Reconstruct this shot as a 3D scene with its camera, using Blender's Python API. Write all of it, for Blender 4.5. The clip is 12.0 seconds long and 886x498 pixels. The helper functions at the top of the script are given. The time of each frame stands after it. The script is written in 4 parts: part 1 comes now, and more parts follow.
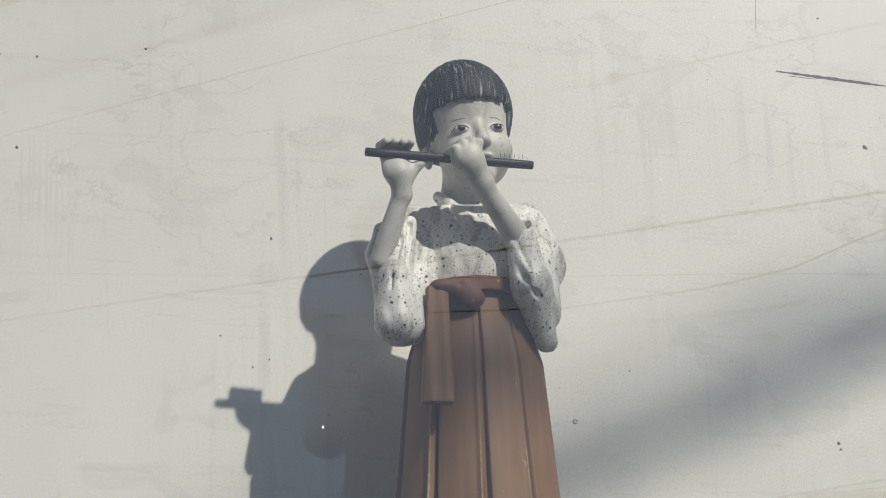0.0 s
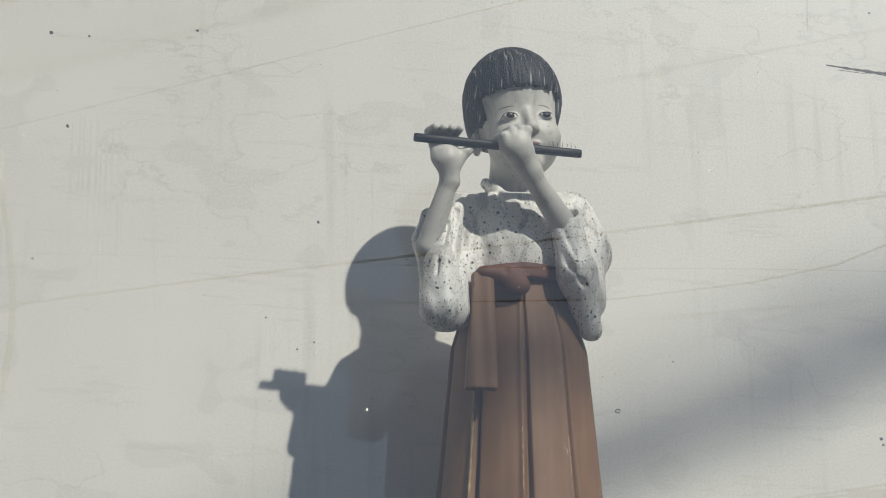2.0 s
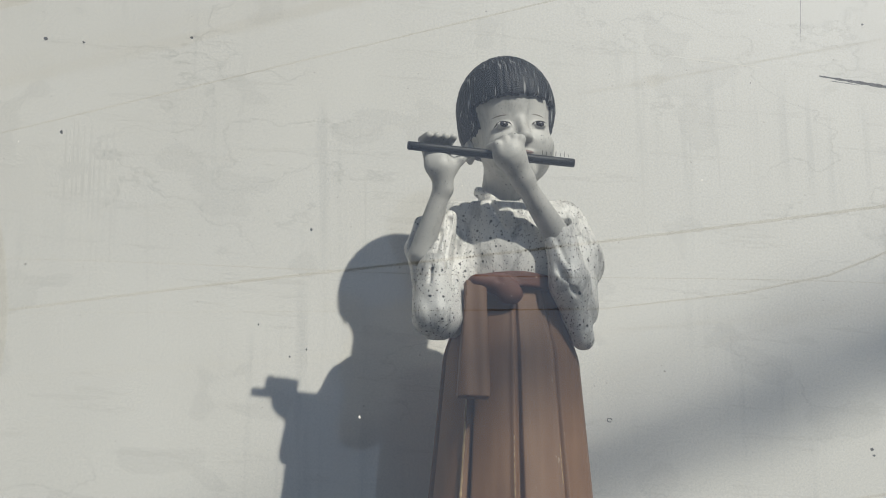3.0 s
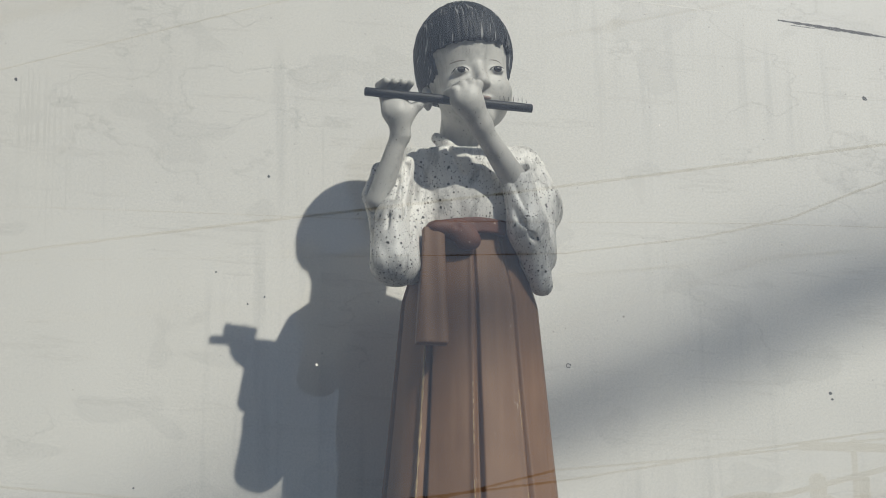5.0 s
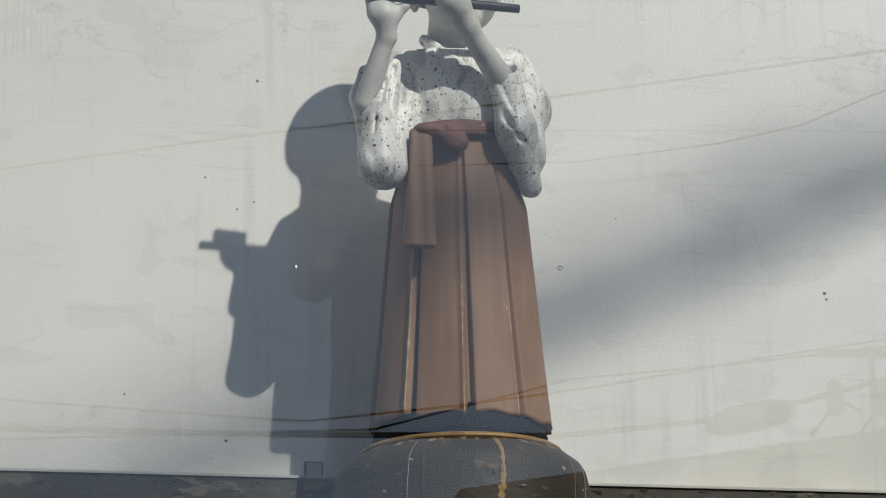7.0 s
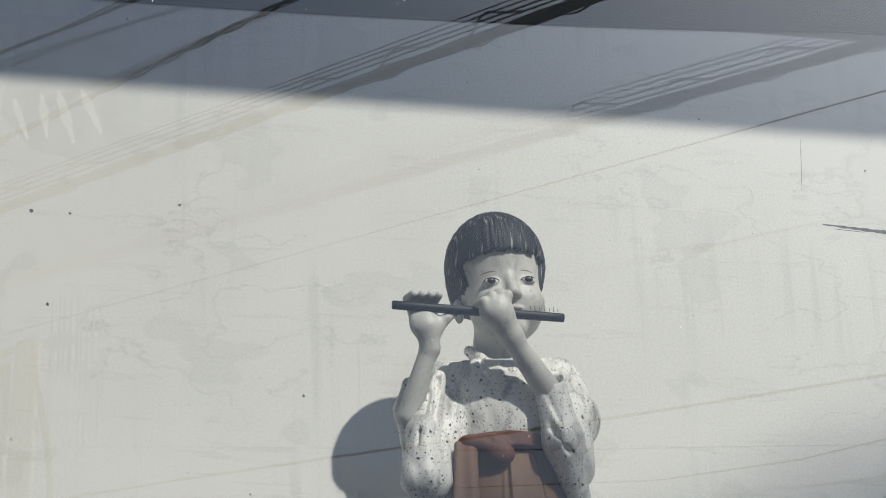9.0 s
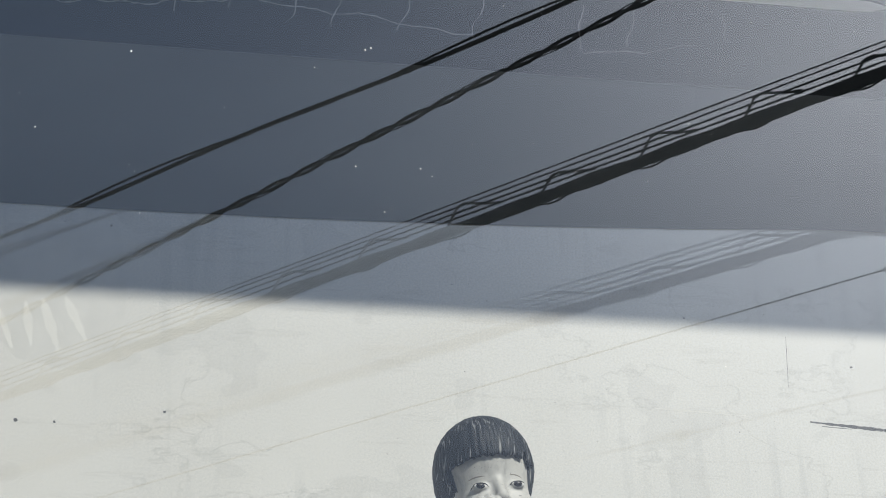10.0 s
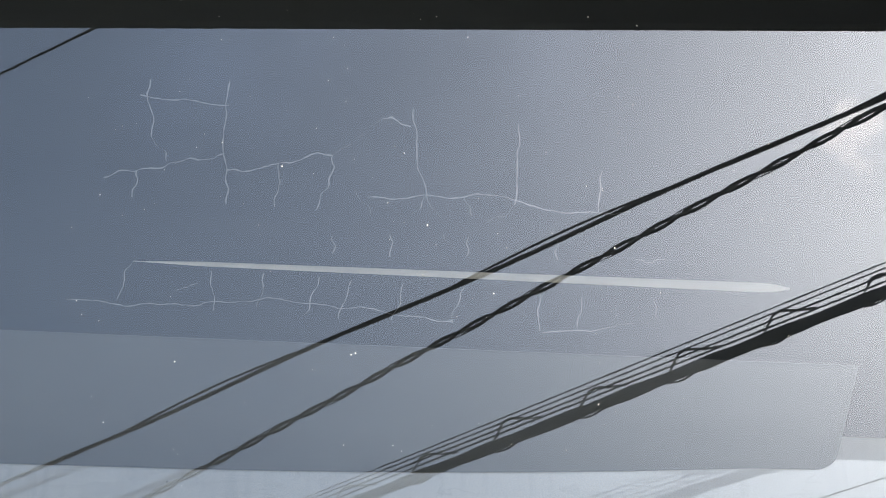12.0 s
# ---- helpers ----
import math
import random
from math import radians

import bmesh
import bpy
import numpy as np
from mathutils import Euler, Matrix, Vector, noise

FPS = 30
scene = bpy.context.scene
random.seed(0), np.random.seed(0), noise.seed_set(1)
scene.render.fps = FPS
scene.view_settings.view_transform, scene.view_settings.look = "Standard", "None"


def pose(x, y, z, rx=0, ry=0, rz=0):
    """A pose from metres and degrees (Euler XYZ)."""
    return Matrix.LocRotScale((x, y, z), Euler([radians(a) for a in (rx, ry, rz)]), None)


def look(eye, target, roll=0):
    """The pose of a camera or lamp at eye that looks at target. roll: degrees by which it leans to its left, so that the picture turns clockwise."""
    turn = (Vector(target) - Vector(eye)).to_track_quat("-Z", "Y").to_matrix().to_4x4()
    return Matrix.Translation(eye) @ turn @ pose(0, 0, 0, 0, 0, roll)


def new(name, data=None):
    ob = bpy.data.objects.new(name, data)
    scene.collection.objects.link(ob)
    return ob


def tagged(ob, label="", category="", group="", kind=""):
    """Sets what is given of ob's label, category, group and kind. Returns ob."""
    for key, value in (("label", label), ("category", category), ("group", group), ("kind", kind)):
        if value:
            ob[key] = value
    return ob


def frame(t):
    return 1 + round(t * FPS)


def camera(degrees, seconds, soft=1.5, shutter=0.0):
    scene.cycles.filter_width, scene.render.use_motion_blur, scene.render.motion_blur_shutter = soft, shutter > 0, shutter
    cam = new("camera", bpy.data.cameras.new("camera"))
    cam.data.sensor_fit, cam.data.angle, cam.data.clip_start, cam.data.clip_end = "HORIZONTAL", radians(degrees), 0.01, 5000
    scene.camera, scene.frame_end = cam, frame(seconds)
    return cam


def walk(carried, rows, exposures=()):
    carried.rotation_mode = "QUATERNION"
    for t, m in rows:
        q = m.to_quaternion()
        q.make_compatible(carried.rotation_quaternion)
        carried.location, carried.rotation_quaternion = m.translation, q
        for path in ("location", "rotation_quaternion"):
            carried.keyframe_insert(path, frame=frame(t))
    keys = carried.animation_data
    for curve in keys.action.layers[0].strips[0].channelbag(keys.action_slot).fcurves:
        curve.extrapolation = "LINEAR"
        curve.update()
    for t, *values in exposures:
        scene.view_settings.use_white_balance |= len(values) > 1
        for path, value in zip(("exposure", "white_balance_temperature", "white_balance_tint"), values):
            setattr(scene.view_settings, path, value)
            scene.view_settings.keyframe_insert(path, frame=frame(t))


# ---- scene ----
cam = camera(22.18, 12.0, soft=1.0)


def shot(t, x, y, z, yaw, pitch, roll):
    """One row of the path: eye, heading to the right of +y, tilt up and roll, in degrees."""
    return t, pose(x, y, z, 90 + pitch, 0, -yaw) @ pose(0, 0, 0, 0, 0, roll)


PATH = [
    (0.0, 0.0000, -5.0000, -0.0000, 13.342, 20.468, -1.886),
    (0.5, -0.0010, -4.9967, -0.0064, 12.856, 20.232, -1.530),
    (1.0, -0.0012, -4.9959, -0.0103, 12.432, 20.185, -1.099),
    (1.5, -0.0055, -5.0006, -0.0101, 12.239, 20.116, -0.686),
    (2.0, -0.0080, -5.0071, -0.0108, 12.156, 20.221, -0.276),
    (2.5, -0.0134, -5.0152, -0.0152, 12.240, 20.435, -0.107),
    (4.5, -0.0041, -5.0001, -0.0064, 13.182, 19.922, -0.287),
    (5.0, -0.0004, -5.0020, -0.0060, 13.398, 19.037, -0.632),
    (5.5, -0.0011, -5.0029, -0.0139, 13.373, 17.647, -0.861),
    (6.0, 0.0169, -4.9913, -0.0201, 13.431, 16.502, -1.048),
    (6.5, 0.0282, -5.0041, -0.0167, 13.401, 16.061, -1.062),
    (8.5, 0.2327, -4.9197, -0.0335, 10.166, 23.139, -0.534),
    (9.0, 0.1812, -4.9299, -0.0155, 10.614, 25.014, -1.112),
    (9.5, 0.1441, -4.9228, -0.0105, 11.230, 27.589, -1.872),
    (10.0, 0.1567, -4.9327, 0.0274, 11.463, 29.708, -2.235),
    (10.5, 0.1564, -4.9487, 0.0617, 11.585, 31.641, -2.622),
    (11.0, 0.1827, -5.0306, 0.0707, 11.493, 33.487, -2.969),
    (11.5, 0.2090, -5.1125, 0.0797, 10.997, 34.645, -3.156),
    (11.7, 0.2068, -5.2046, 0.0288, 10.923, 35.132, -3.156),
    (11.8, 0.2006, -5.4695, -0.1175, 10.510, 35.110, -3.037),
    (11.9, 0.1892, -5.9533, -0.3848, 9.851, 34.850, -2.732),
    (12.0, 0.1818, -6.2643, -0.5565, 9.434, 34.747, -2.665),
]
EXPOSURES = [(0, 0.05, 6300, 10), (2.5, -0.03, 6200, 10), (4.5, -0.07, 6180, 10), (5.0, -0.05, 6200, 10), (6.5, -0.01, 6060, 10), (8.5, 0.02, 6130, 10), (9.5, 0.08, 6030, 10), (10.5, 0.36, 6000, 10), (11.5, 1.08, 6200, 10), (12.0, 1.5, 6350, 10)]
walk(cam, [shot(*row) for row in PATH], EXPOSURES)

# ---- world, sun ----
SUN_DIR = Vector((-0.463, 1.0, -0.757)).normalized()
world = bpy.data.worlds.new("sky")
scene.world = world
world.use_nodes = True
wn = world.node_tree.nodes
wl = world.node_tree.links
sky = wn.new("ShaderNodeTexSky")
sky.sky_type = "NISHITA"
sky.sun_disc = False
sky.sun_elevation = math.asin(-SUN_DIR.z)
sky.sun_rotation = math.atan2(-SUN_DIR.x, -SUN_DIR.y)
sky.dust_density = 0.5
sky.ozone_density = 1.6
# hazy aureole round the sun and thin clouds
co = wn.new("ShaderNodeTexCoord")
dot = wn.new("ShaderNodeVectorMath")
dot.operation = "DOT_PRODUCT"
dot.inputs[1].default_value = -SUN_DIR
wl.new(co.outputs["Generated"], dot.inputs[0])


def world_math(op, a, b):
    m = wn.new("ShaderNodeMath")
    m.operation, m.use_clamp = op, False
    for k, v in enumerate((a, b)):
        if isinstance(v, (int, float)):
            m.inputs[k].default_value = v
        else:
            wl.new(v, m.inputs[k])
    return m.outputs[0]


near = world_math("MAXIMUM", dot.outputs["Value"], 0.0)
core = world_math("MULTIPLY", world_math("POWER", near, 60.0), 36.0)
haze = world_math("ADD", world_math("MULTIPLY", world_math("POWER", near, 18.0), 2.0), world_math("MULTIPLY", world_math("POWER", near, 4.0), 5.2))
cloud = wn.new("ShaderNodeTexNoise")
cloud.inputs["Scale"].default_value = 5.0
cloud.inputs["Detail"].default_value = 7.0
wl.new(co.outputs["Generated"], cloud.inputs["Vector"])
puff = wn.new("ShaderNodeMapRange")
puff.inputs["From Min"].default_value, puff.inputs["From Max"].default_value = 0.52, 0.75
puff.inputs["To Min"].default_value, puff.inputs["To Max"].default_value = 0.72, 1.15
wl.new(cloud.outputs[0], puff.inputs["Value"])
lit = wn.new("ShaderNodeVectorMath")
lit.operation = "SCALE"
wl.new(sky.outputs[0], lit.inputs[0])
# brightness added higher up in the sky, for stronger reflections in the pane
level = wn.new("ShaderNodeSeparateXYZ")
wl.new(co.outputs["Generated"], level.inputs[0])
sheet = wn.new("ShaderNodeMapRange")
sheet.interpolation_type = "SMOOTHSTEP"
sheet.inputs["From Min"].default_value, sheet.inputs["From Max"].default_value = 0.40, 0.56
sheet.inputs["To Min"].default_value, sheet.inputs["To Max"].default_value = 1.0, 2.3
wl.new(level.outputs[2], sheet.inputs["Value"])
wl.new(world_math("MULTIPLY", puff.outputs[0], sheet.outputs[0]), lit.inputs["Scale"])
glow = wn.new("ShaderNodeVectorMath")
glow.operation = "SCALE"
glow.inputs[0].default_value = (0.78, 0.95, 1.14)
wl.new(haze, glow.inputs["Scale"])
total = wn.new("ShaderNodeVectorMath")
total.operation = "ADD"
wl.new(lit.outputs[0], total.inputs[0])
wl.new(glow.outputs[0], total.inputs[1])
warm = wn.new("ShaderNodeVectorMath")
warm.operation = "SCALE"
warm.inputs[0].default_value = (1.0, 0.98, 0.95)
wl.new(core, warm.inputs["Scale"])
# one small torn cloud near the sun
torn = wn.new("ShaderNodeTexNoise")
torn.inputs["Scale"].default_value = 42.0
torn.inputs["Detail"].default_value = 6.0
wl.new(co.outputs["Generated"], torn.inputs["Vector"])
patch_dir = wn.new("ShaderNodeVectorMath")
patch_dir.operation = "DISTANCE"
patch_dir.inputs[1].default_value = (0.238, -0.774, 0.588)
wl.new(co.outputs["Generated"], patch_dir.inputs[0])
body = world_math("SUBTRACT", world_math("MULTIPLY", torn.outputs[0], 2.2), world_math("MULTIPLY", patch_dir.outputs["Value"], 24.0))
body = world_math("MINIMUM", world_math("MAXIMUM", world_math("MULTIPLY", world_math("SUBTRACT", body, 0.85), 5.0), 0.0), 1.0)
white = wn.new("ShaderNodeVectorMath")
white.operation = "SCALE"
white.inputs[0].default_value = (13.0, 10.8, 9.0)
wl.new(body, white.inputs["Scale"])
bright = wn.new("ShaderNodeVectorMath")
bright.operation = "ADD"
wl.new(warm.outputs[0], bright.inputs[0])
wl.new(white.outputs[0], bright.inputs[1])
everything = wn.new("ShaderNodeVectorMath")
everything.operation = "ADD"
wl.new(total.outputs[0], everything.inputs[0])
wl.new(bright.outputs[0], everything.inputs[1])
wl.new(everything.outputs[0], wn["Background"].inputs[0])
wn["Background"].inputs[1].default_value = 0.037

sun = new("sun", bpy.data.lights.new("sun", "SUN"))
sun.data.energy = 4.8
sun.data.angle = radians(0.85)
sun.data.color = (1.0, 0.905, 0.755)
sun.matrix_world = look((0, 0, 0), SUN_DIR)

# ---- materials ----
def material(name):
    m = bpy.data.materials.new(name)
    m.use_nodes = True
    return m, m.node_tree.nodes, m.node_tree.links


def plain(name, color, rough=0.6, metal=0.0, vary=0.15, scale=8.0, fine=120.0, bump=0.1, coat=0.0, coat_rough=0.03, spec=0.5):
    """A surface with two scales of mottling and a fine relief."""
    m, n, l = material(name)
    b = n["Principled BSDF"]
    b.inputs["Roughness"].default_value = rough
    b.inputs["Metallic"].default_value = metal
    b.inputs["Specular IOR Level"].default_value = spec
    b.inputs["Coat Weight"].default_value = coat
    b.inputs["Coat Roughness"].default_value = coat_rough
    co = n.new("ShaderNodeTexCoord")
    a = n.new("ShaderNodeTexNoise")
    a.inputs["Scale"].default_value = scale
    a.inputs["Detail"].default_value = 6
    f = n.new("ShaderNodeTexNoise")
    f.inputs["Scale"].default_value = fine
    f.inputs["Detail"].default_value = 3
    for t in (a, f):
        l.new(co.outputs["Object"], t.inputs["Vector"])
    mx = n.new("ShaderNodeMath")
    mx.operation = "MULTIPLY_ADD"
    mx.inputs[1].default_value = 0.35
    l.new(f.outputs[0], mx.inputs[0])
    l.new(a.outputs[0], mx.inputs[2])
    r = n.new("ShaderNodeValToRGB")
    r.color_ramp.elements[0].position, r.color_ramp.elements[1].position = 0.4, 0.95
    c = Vector(color)
    r.color_ramp.elements[0].color = (*(c * (1 - vary)), 1)
    r.color_ramp.elements[1].color = (*(c * (1 + vary * 0.6)), 1)
    l.new(mx.outputs[0], r.inputs[0])
    l.new(r.outputs[0], b.inputs["Base Color"])
    if bump:
        bp = n.new("ShaderNodeBump")
        bp.inputs["Strength"].default_value = bump
        bp.inputs["Distance"].default_value = 0.004
        l.new(mx.outputs[0], bp.inputs["Height"])
        l.new(bp.outputs[0], b.inputs["Normal"])
    return m


GLASS_SHINE = 0.168


def glass_material():
    m, n, l = material("window_glass")
    n.remove(n["Principled BSDF"])
    tr = n.new("ShaderNodeBsdfTransparent")
    tr.inputs[0].default_value = (0.93, 0.95, 0.95, 1)
    gl = n.new("ShaderNodeBsdfGlossy")
    gl.inputs["Roughness"].default_value = 0.0
    lw = n.new("ShaderNodeLayerWeight")
    lw.inputs[0].default_value = 0.5
    pw = n.new("ShaderNodeMath")
    pw.operation = "POWER"
    pw.inputs[1].default_value = 5.0
    fr = n.new("ShaderNodeMath")
    fr.operation = "MULTIPLY_ADD"
    fr.inputs[1].default_value = 0.9
    fr.inputs[2].default_value = GLASS_SHINE
    l.new(lw.outputs["Facing"], pw.inputs[0])
    l.new(pw.outputs[0], fr.inputs[0])
    mix = n.new("ShaderNodeMixShader")
    l.new(fr.outputs[0], mix.inputs[0])
    l.new(tr.outputs[0], mix.inputs[1])
    l.new(gl.outputs[0], mix.inputs[2])
    l.new(mix.outputs[0], n["Material Output"].inputs[0])
    return m


def ramp(n, l, src, stops):
    r = n.new("ShaderNodeValToRGB")
    e = r.color_ramp.elements
    while len(e) < len(stops):
        e.new(0.5)
    for q, (p, c) in zip(e, stops):
        q.position, q.color = p, (*c, 1) if len(c) == 3 else c
    l.new(src, r.inputs[0])
    return r.outputs[0]


def mixed(n, l, fac, a, b, mode="MIX"):
    m = n.new("ShaderNodeMix")
    m.data_type, m.blend_type = "RGBA", mode
    for slot, v in ((0, fac), (6, a), (7, b)):
        if isinstance(v, (int, float)):
            m.inputs[slot].default_value = v
        elif isinstance(v, tuple):
            m.inputs[slot].default_value = (*v, 1)
        else:
            l.new(v, m.inputs[slot])
    return m.outputs[2]


def noise_of(n, l, scale, stretch=(1, 1, 1), detail=4, rough=0.55, off=(0, 0, 0)):
    co = n.new("ShaderNodeTexCoord")
    mp = n.new("ShaderNodeMapping")
    mp.inputs["Scale"].default_value = stretch
    mp.inputs["Location"].default_value = off
    t = n.new("ShaderNodeTexNoise")
    t.inputs["Scale"].default_value = scale
    t.inputs["Detail"].default_value = detail
    t.inputs["Roughness"].default_value = rough
    l.new(co.outputs["Object"], mp.inputs[0])
    l.new(mp.outputs[0], t.inputs["Vector"])
    return t.outputs[0]


def dots_of(n, l, scale, size, off=(0, 0, 0)):
    """1 inside scattered small spots of uneven size."""
    co = n.new("ShaderNodeTexCoord")
    mp = n.new("ShaderNodeMapping")
    mp.inputs["Location"].default_value = off
    v = n.new("ShaderNodeTexVoronoi")
    v.inputs["Scale"].default_value = scale
    l.new(co.outputs["Object"], mp.inputs[0])
    l.new(mp.outputs[0], v.inputs["Vector"])
    sep = n.new("ShaderNodeSeparateColor")
    l.new(v.outputs["Color"], sep.inputs[0])
    m = n.new("ShaderNodeMath")
    m.operation = "MULTIPLY"
    m.inputs[1].default_value = size
    l.new(sep.outputs[0], m.inputs[0])
    c = n.new("ShaderNodeMath")
    c.operation = "LESS_THAN"
    l.new(v.outputs["Distance"], c.inputs[0])
    l.new(m.outputs[0], c.inputs[1])
    return c.outputs[0]


def bumped(n, l, b, height, strength, distance=0.003):
    bp = n.new("ShaderNodeBump")
    bp.inputs["Strength"].default_value = strength
    bp.inputs["Distance"].default_value = distance
    l.new(height, bp.inputs["Height"])
    l.new(bp.outputs[0], b.inputs["Normal"])


def wall_material():
    """Old white paint: trowel marks, faint drips and grime under a glossy clear coat."""
    m, n, l = material("white_wall_paint")
    b = n["Principled BSDF"]
    b.inputs["Roughness"].default_value = 0.65
    b.inputs["Coat Weight"].default_value = 1.0
    b.inputs["Coat IOR"].default_value = 1.95
    b.inputs["Coat Roughness"].default_value = 0.006
    big = noise_of(n, l, 1.6, detail=5)
    base = ramp(n, l, big, [(0.3, (0.63, 0.615, 0.575)), (0.7, (0.73, 0.715, 0.67))])
    streak = noise_of(n, l, 1.0, (26, 1, 1.3), detail=3)
    where = noise_of(n, l, 1.9, off=(3.1, 0, 1.7), detail=1)
    s1 = ramp(n, l, streak, [(0.52, (0, 0, 0)), (0.66, (1, 1, 1))])
    s2 = ramp(n, l, where, [(0.47, (0, 0, 0)), (0.60, (1, 1, 1))])
    mask = mixed(n, l, 1.0, s1, s2, "MULTIPLY")
    soft = n.new("ShaderNodeMath")
    soft.operation = "MULTIPLY"
    soft.inputs[1].default_value = 0.6
    l.new(mask, soft.inputs[0])
    c = mixed(n, l, soft.outputs[0], base, (0.52, 0.515, 0.49))
    blot = noise_of(n, l, 3.5, (1, 1, 1.6), detail=2, off=(7, 0, 2))
    bl = ramp(n, l, blot, [(0.60, (0, 0, 0)), (0.613, (0.34, 0.34, 0.34)), (0.72, (0.2, 0.2, 0.2))])
    c = mixed(n, l, bl, c, (0.50, 0.49, 0.46))
    trowel = noise_of(n, l, 2.0, (1.2, 1, 14), detail=5, off=(1, 0, 5))
    tr = ramp(n, l, trowel, [(0.60, (0, 0, 0)), (0.63, (0.42, 0.42, 0.42)), (0.66, (0, 0, 0))])
    c = mixed(n, l, tr, c, (0.50, 0.48, 0.44))
    line = noise_of(n, l, 2.2, (1, 1, 1.8), detail=7, rough=0.5, off=(2, 0, 9))
    ln = ramp(n, l, line, [(0.494, (0, 0, 0)), (0.5, (0.5, 0.5, 0.5)), (0.506, (0, 0, 0))])
    part_of = ramp(n, l, noise_of(n, l, 1.3, detail=1, off=(9, 0, 4)), [(0.5, (0, 0, 0)), (0.56, (1, 1, 1))])
    c = mixed(n, l, mixed(n, l, 1.0, ln, part_of, "MULTIPLY"), c, (0.42, 0.41, 0.38))
    spots = dots_of(n, l, 30, 0.07, (5, 0, 3))
    c = mixed(n, l, spots, c, (0.36, 0.34, 0.31))
    spots = dots_of(n, l, 9, 0.035)
    c = mixed(n, l, spots, c, (0.28, 0.26, 0.23))
    grain = noise_of(n, l, 190, detail=3, rough=0.7)
    c = mixed(n, l, 0.28, c, ramp(n, l, grain, [(0.35, (0.45, 0.44, 0.41)), (0.6, (0.86, 0.84, 0.80))]))
    l.new(c, b.inputs["Base Color"])
    return m


def speckled(name, color, spot, density, size, rough=0.5, grime=0.25):
    """Statue paint with weathered specks and grey runs."""
    m, n, l = material(name)
    b = n["Principled BSDF"]
    b.inputs["Roughness"].default_value = rough
    c0 = Vector(color)
    big = noise_of(n, l, 9, detail=5)
    base = ramp(n, l, big, [(0.32, tuple(c0 * 0.86)), (0.62, tuple(c0 * 1.06))])
    run = noise_of(n, l, 4, (7, 7, 1), detail=3)
    r = ramp(n, l, run, [(0.55, (0, 0, 0)), (0.75, (0.45, 0.45, 0.45))])
    c = mixed(n, l, r, base, tuple(c0 * 0.72))
    gr = ramp(n, l, noise_of(n, l, 26, (1, 1, 0.38), detail=7, rough=0.72), [(0.50, (0, 0, 0)), (0.62, (grime, grime, grime))])
    c = mixed(n, l, gr, c, tuple(c0 * 0.36))
    if density:
        for sc, sz, off in ((density, size, (0, 0, 0)), (density * 1.7, size, (3, 1, 2)), (density * 2.8, size * 1.1, (7, 4, 5))):
            c = mixed(n, l, dots_of(n, l, sc, sz, off), c, spot)
    l.new(c, b.inputs["Base Color"])
    bumped(n, l, b, noise_of(n, l, 110, detail=5), 0.32, 0.002)
    return m


def hair_material():
    m, n, l = material("dark_hair_paint")
    b = n["Principled BSDF"]
    b.inputs["Roughness"].default_value = 0.58
    b.inputs["Specular IOR Level"].default_value = 0.3
    base = ramp(n, l, noise_of(n, l, 14), [(0.3, (0.012, 0.014, 0.018)), (0.7, (0.030, 0.034, 0.040))])
    scratch = noise_of(n, l, 1.0, (230, 60, 13), detail=2)
    s = ramp(n, l, scratch, [(0.60, (0, 0, 0)), (0.68, (0.8, 0.8, 0.8))])
    l.new(mixed(n, l, s, base, (0.36, 0.36, 0.35)), b.inputs["Base Color"])
    bumped(n, l, b, noise_of(n, l, 1.0, (220, 80, 10), detail=2), 0.5, 0.003)
    return m


def skirt_material():
    m, n, l = material("brown_skirt_paint")
    b = n["Principled BSDF"]
    b.inputs["Roughness"].default_value = 0.62
    base = ramp(n, l, noise_of(n, l, 5), [(0.3, (0.165, 0.084, 0.040)), (0.7, (0.232, 0.126, 0.064))])
    brush = ramp(n, l, noise_of(n, l, 1.0, (60, 60, 4), detail=3), [(0.45, (0, 0, 0)), (0.8, (0.5, 0.5, 0.5))])
    c = mixed(n, l, brush, base, (0.29, 0.17, 0.10))
    chip = ramp(n, l, noise_of(n, l, 60, (1, 1, 0.5), detail=3), [(0.71, (0, 0, 0)), (0.73, (1, 1, 1))])
    c = mixed(n, l, chip, c, (0.36, 0.27, 0.19))
    l.new(c, b.inputs["Base Color"])
    bumped(n, l, b, noise_of(n, l, 1.0, (90, 90, 12), detail=3), 0.2, 0.002)
    return m


def flaking(name, color, under, scale, rough=0.5, strength=0.8, edge=0.60):
    """Dark paint that flakes off and shows what lies under it."""
    m, n, l = material(name)
    b = n["Principled BSDF"]
    b.inputs["Roughness"].default_value = rough
    c0 = Vector(color)
    base = ramp(n, l, noise_of(n, l, 5), [(0.3, tuple(c0 * 0.75)), (0.7, tuple(c0 * 1.25))])
    fl = noise_of(n, l, scale, (0.7, 0.7, 1.5), detail=6, rough=0.62)
    k = ramp(n, l, fl, [(edge, (0, 0, 0)), (edge + 0.02, (1, 1, 1))])
    b.inputs["Specular IOR Level"].default_value = 0.2
    l.new(mixed(n, l, k, base, under), b.inputs["Base Color"])
    bumped(n, l, b, fl, strength, 0.006)
    return m


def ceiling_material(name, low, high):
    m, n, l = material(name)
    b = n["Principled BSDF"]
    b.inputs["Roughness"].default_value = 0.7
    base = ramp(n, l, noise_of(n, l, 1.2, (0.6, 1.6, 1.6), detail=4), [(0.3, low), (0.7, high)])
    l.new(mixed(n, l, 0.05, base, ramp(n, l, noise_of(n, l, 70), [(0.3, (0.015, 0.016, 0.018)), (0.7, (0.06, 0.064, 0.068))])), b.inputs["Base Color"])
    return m


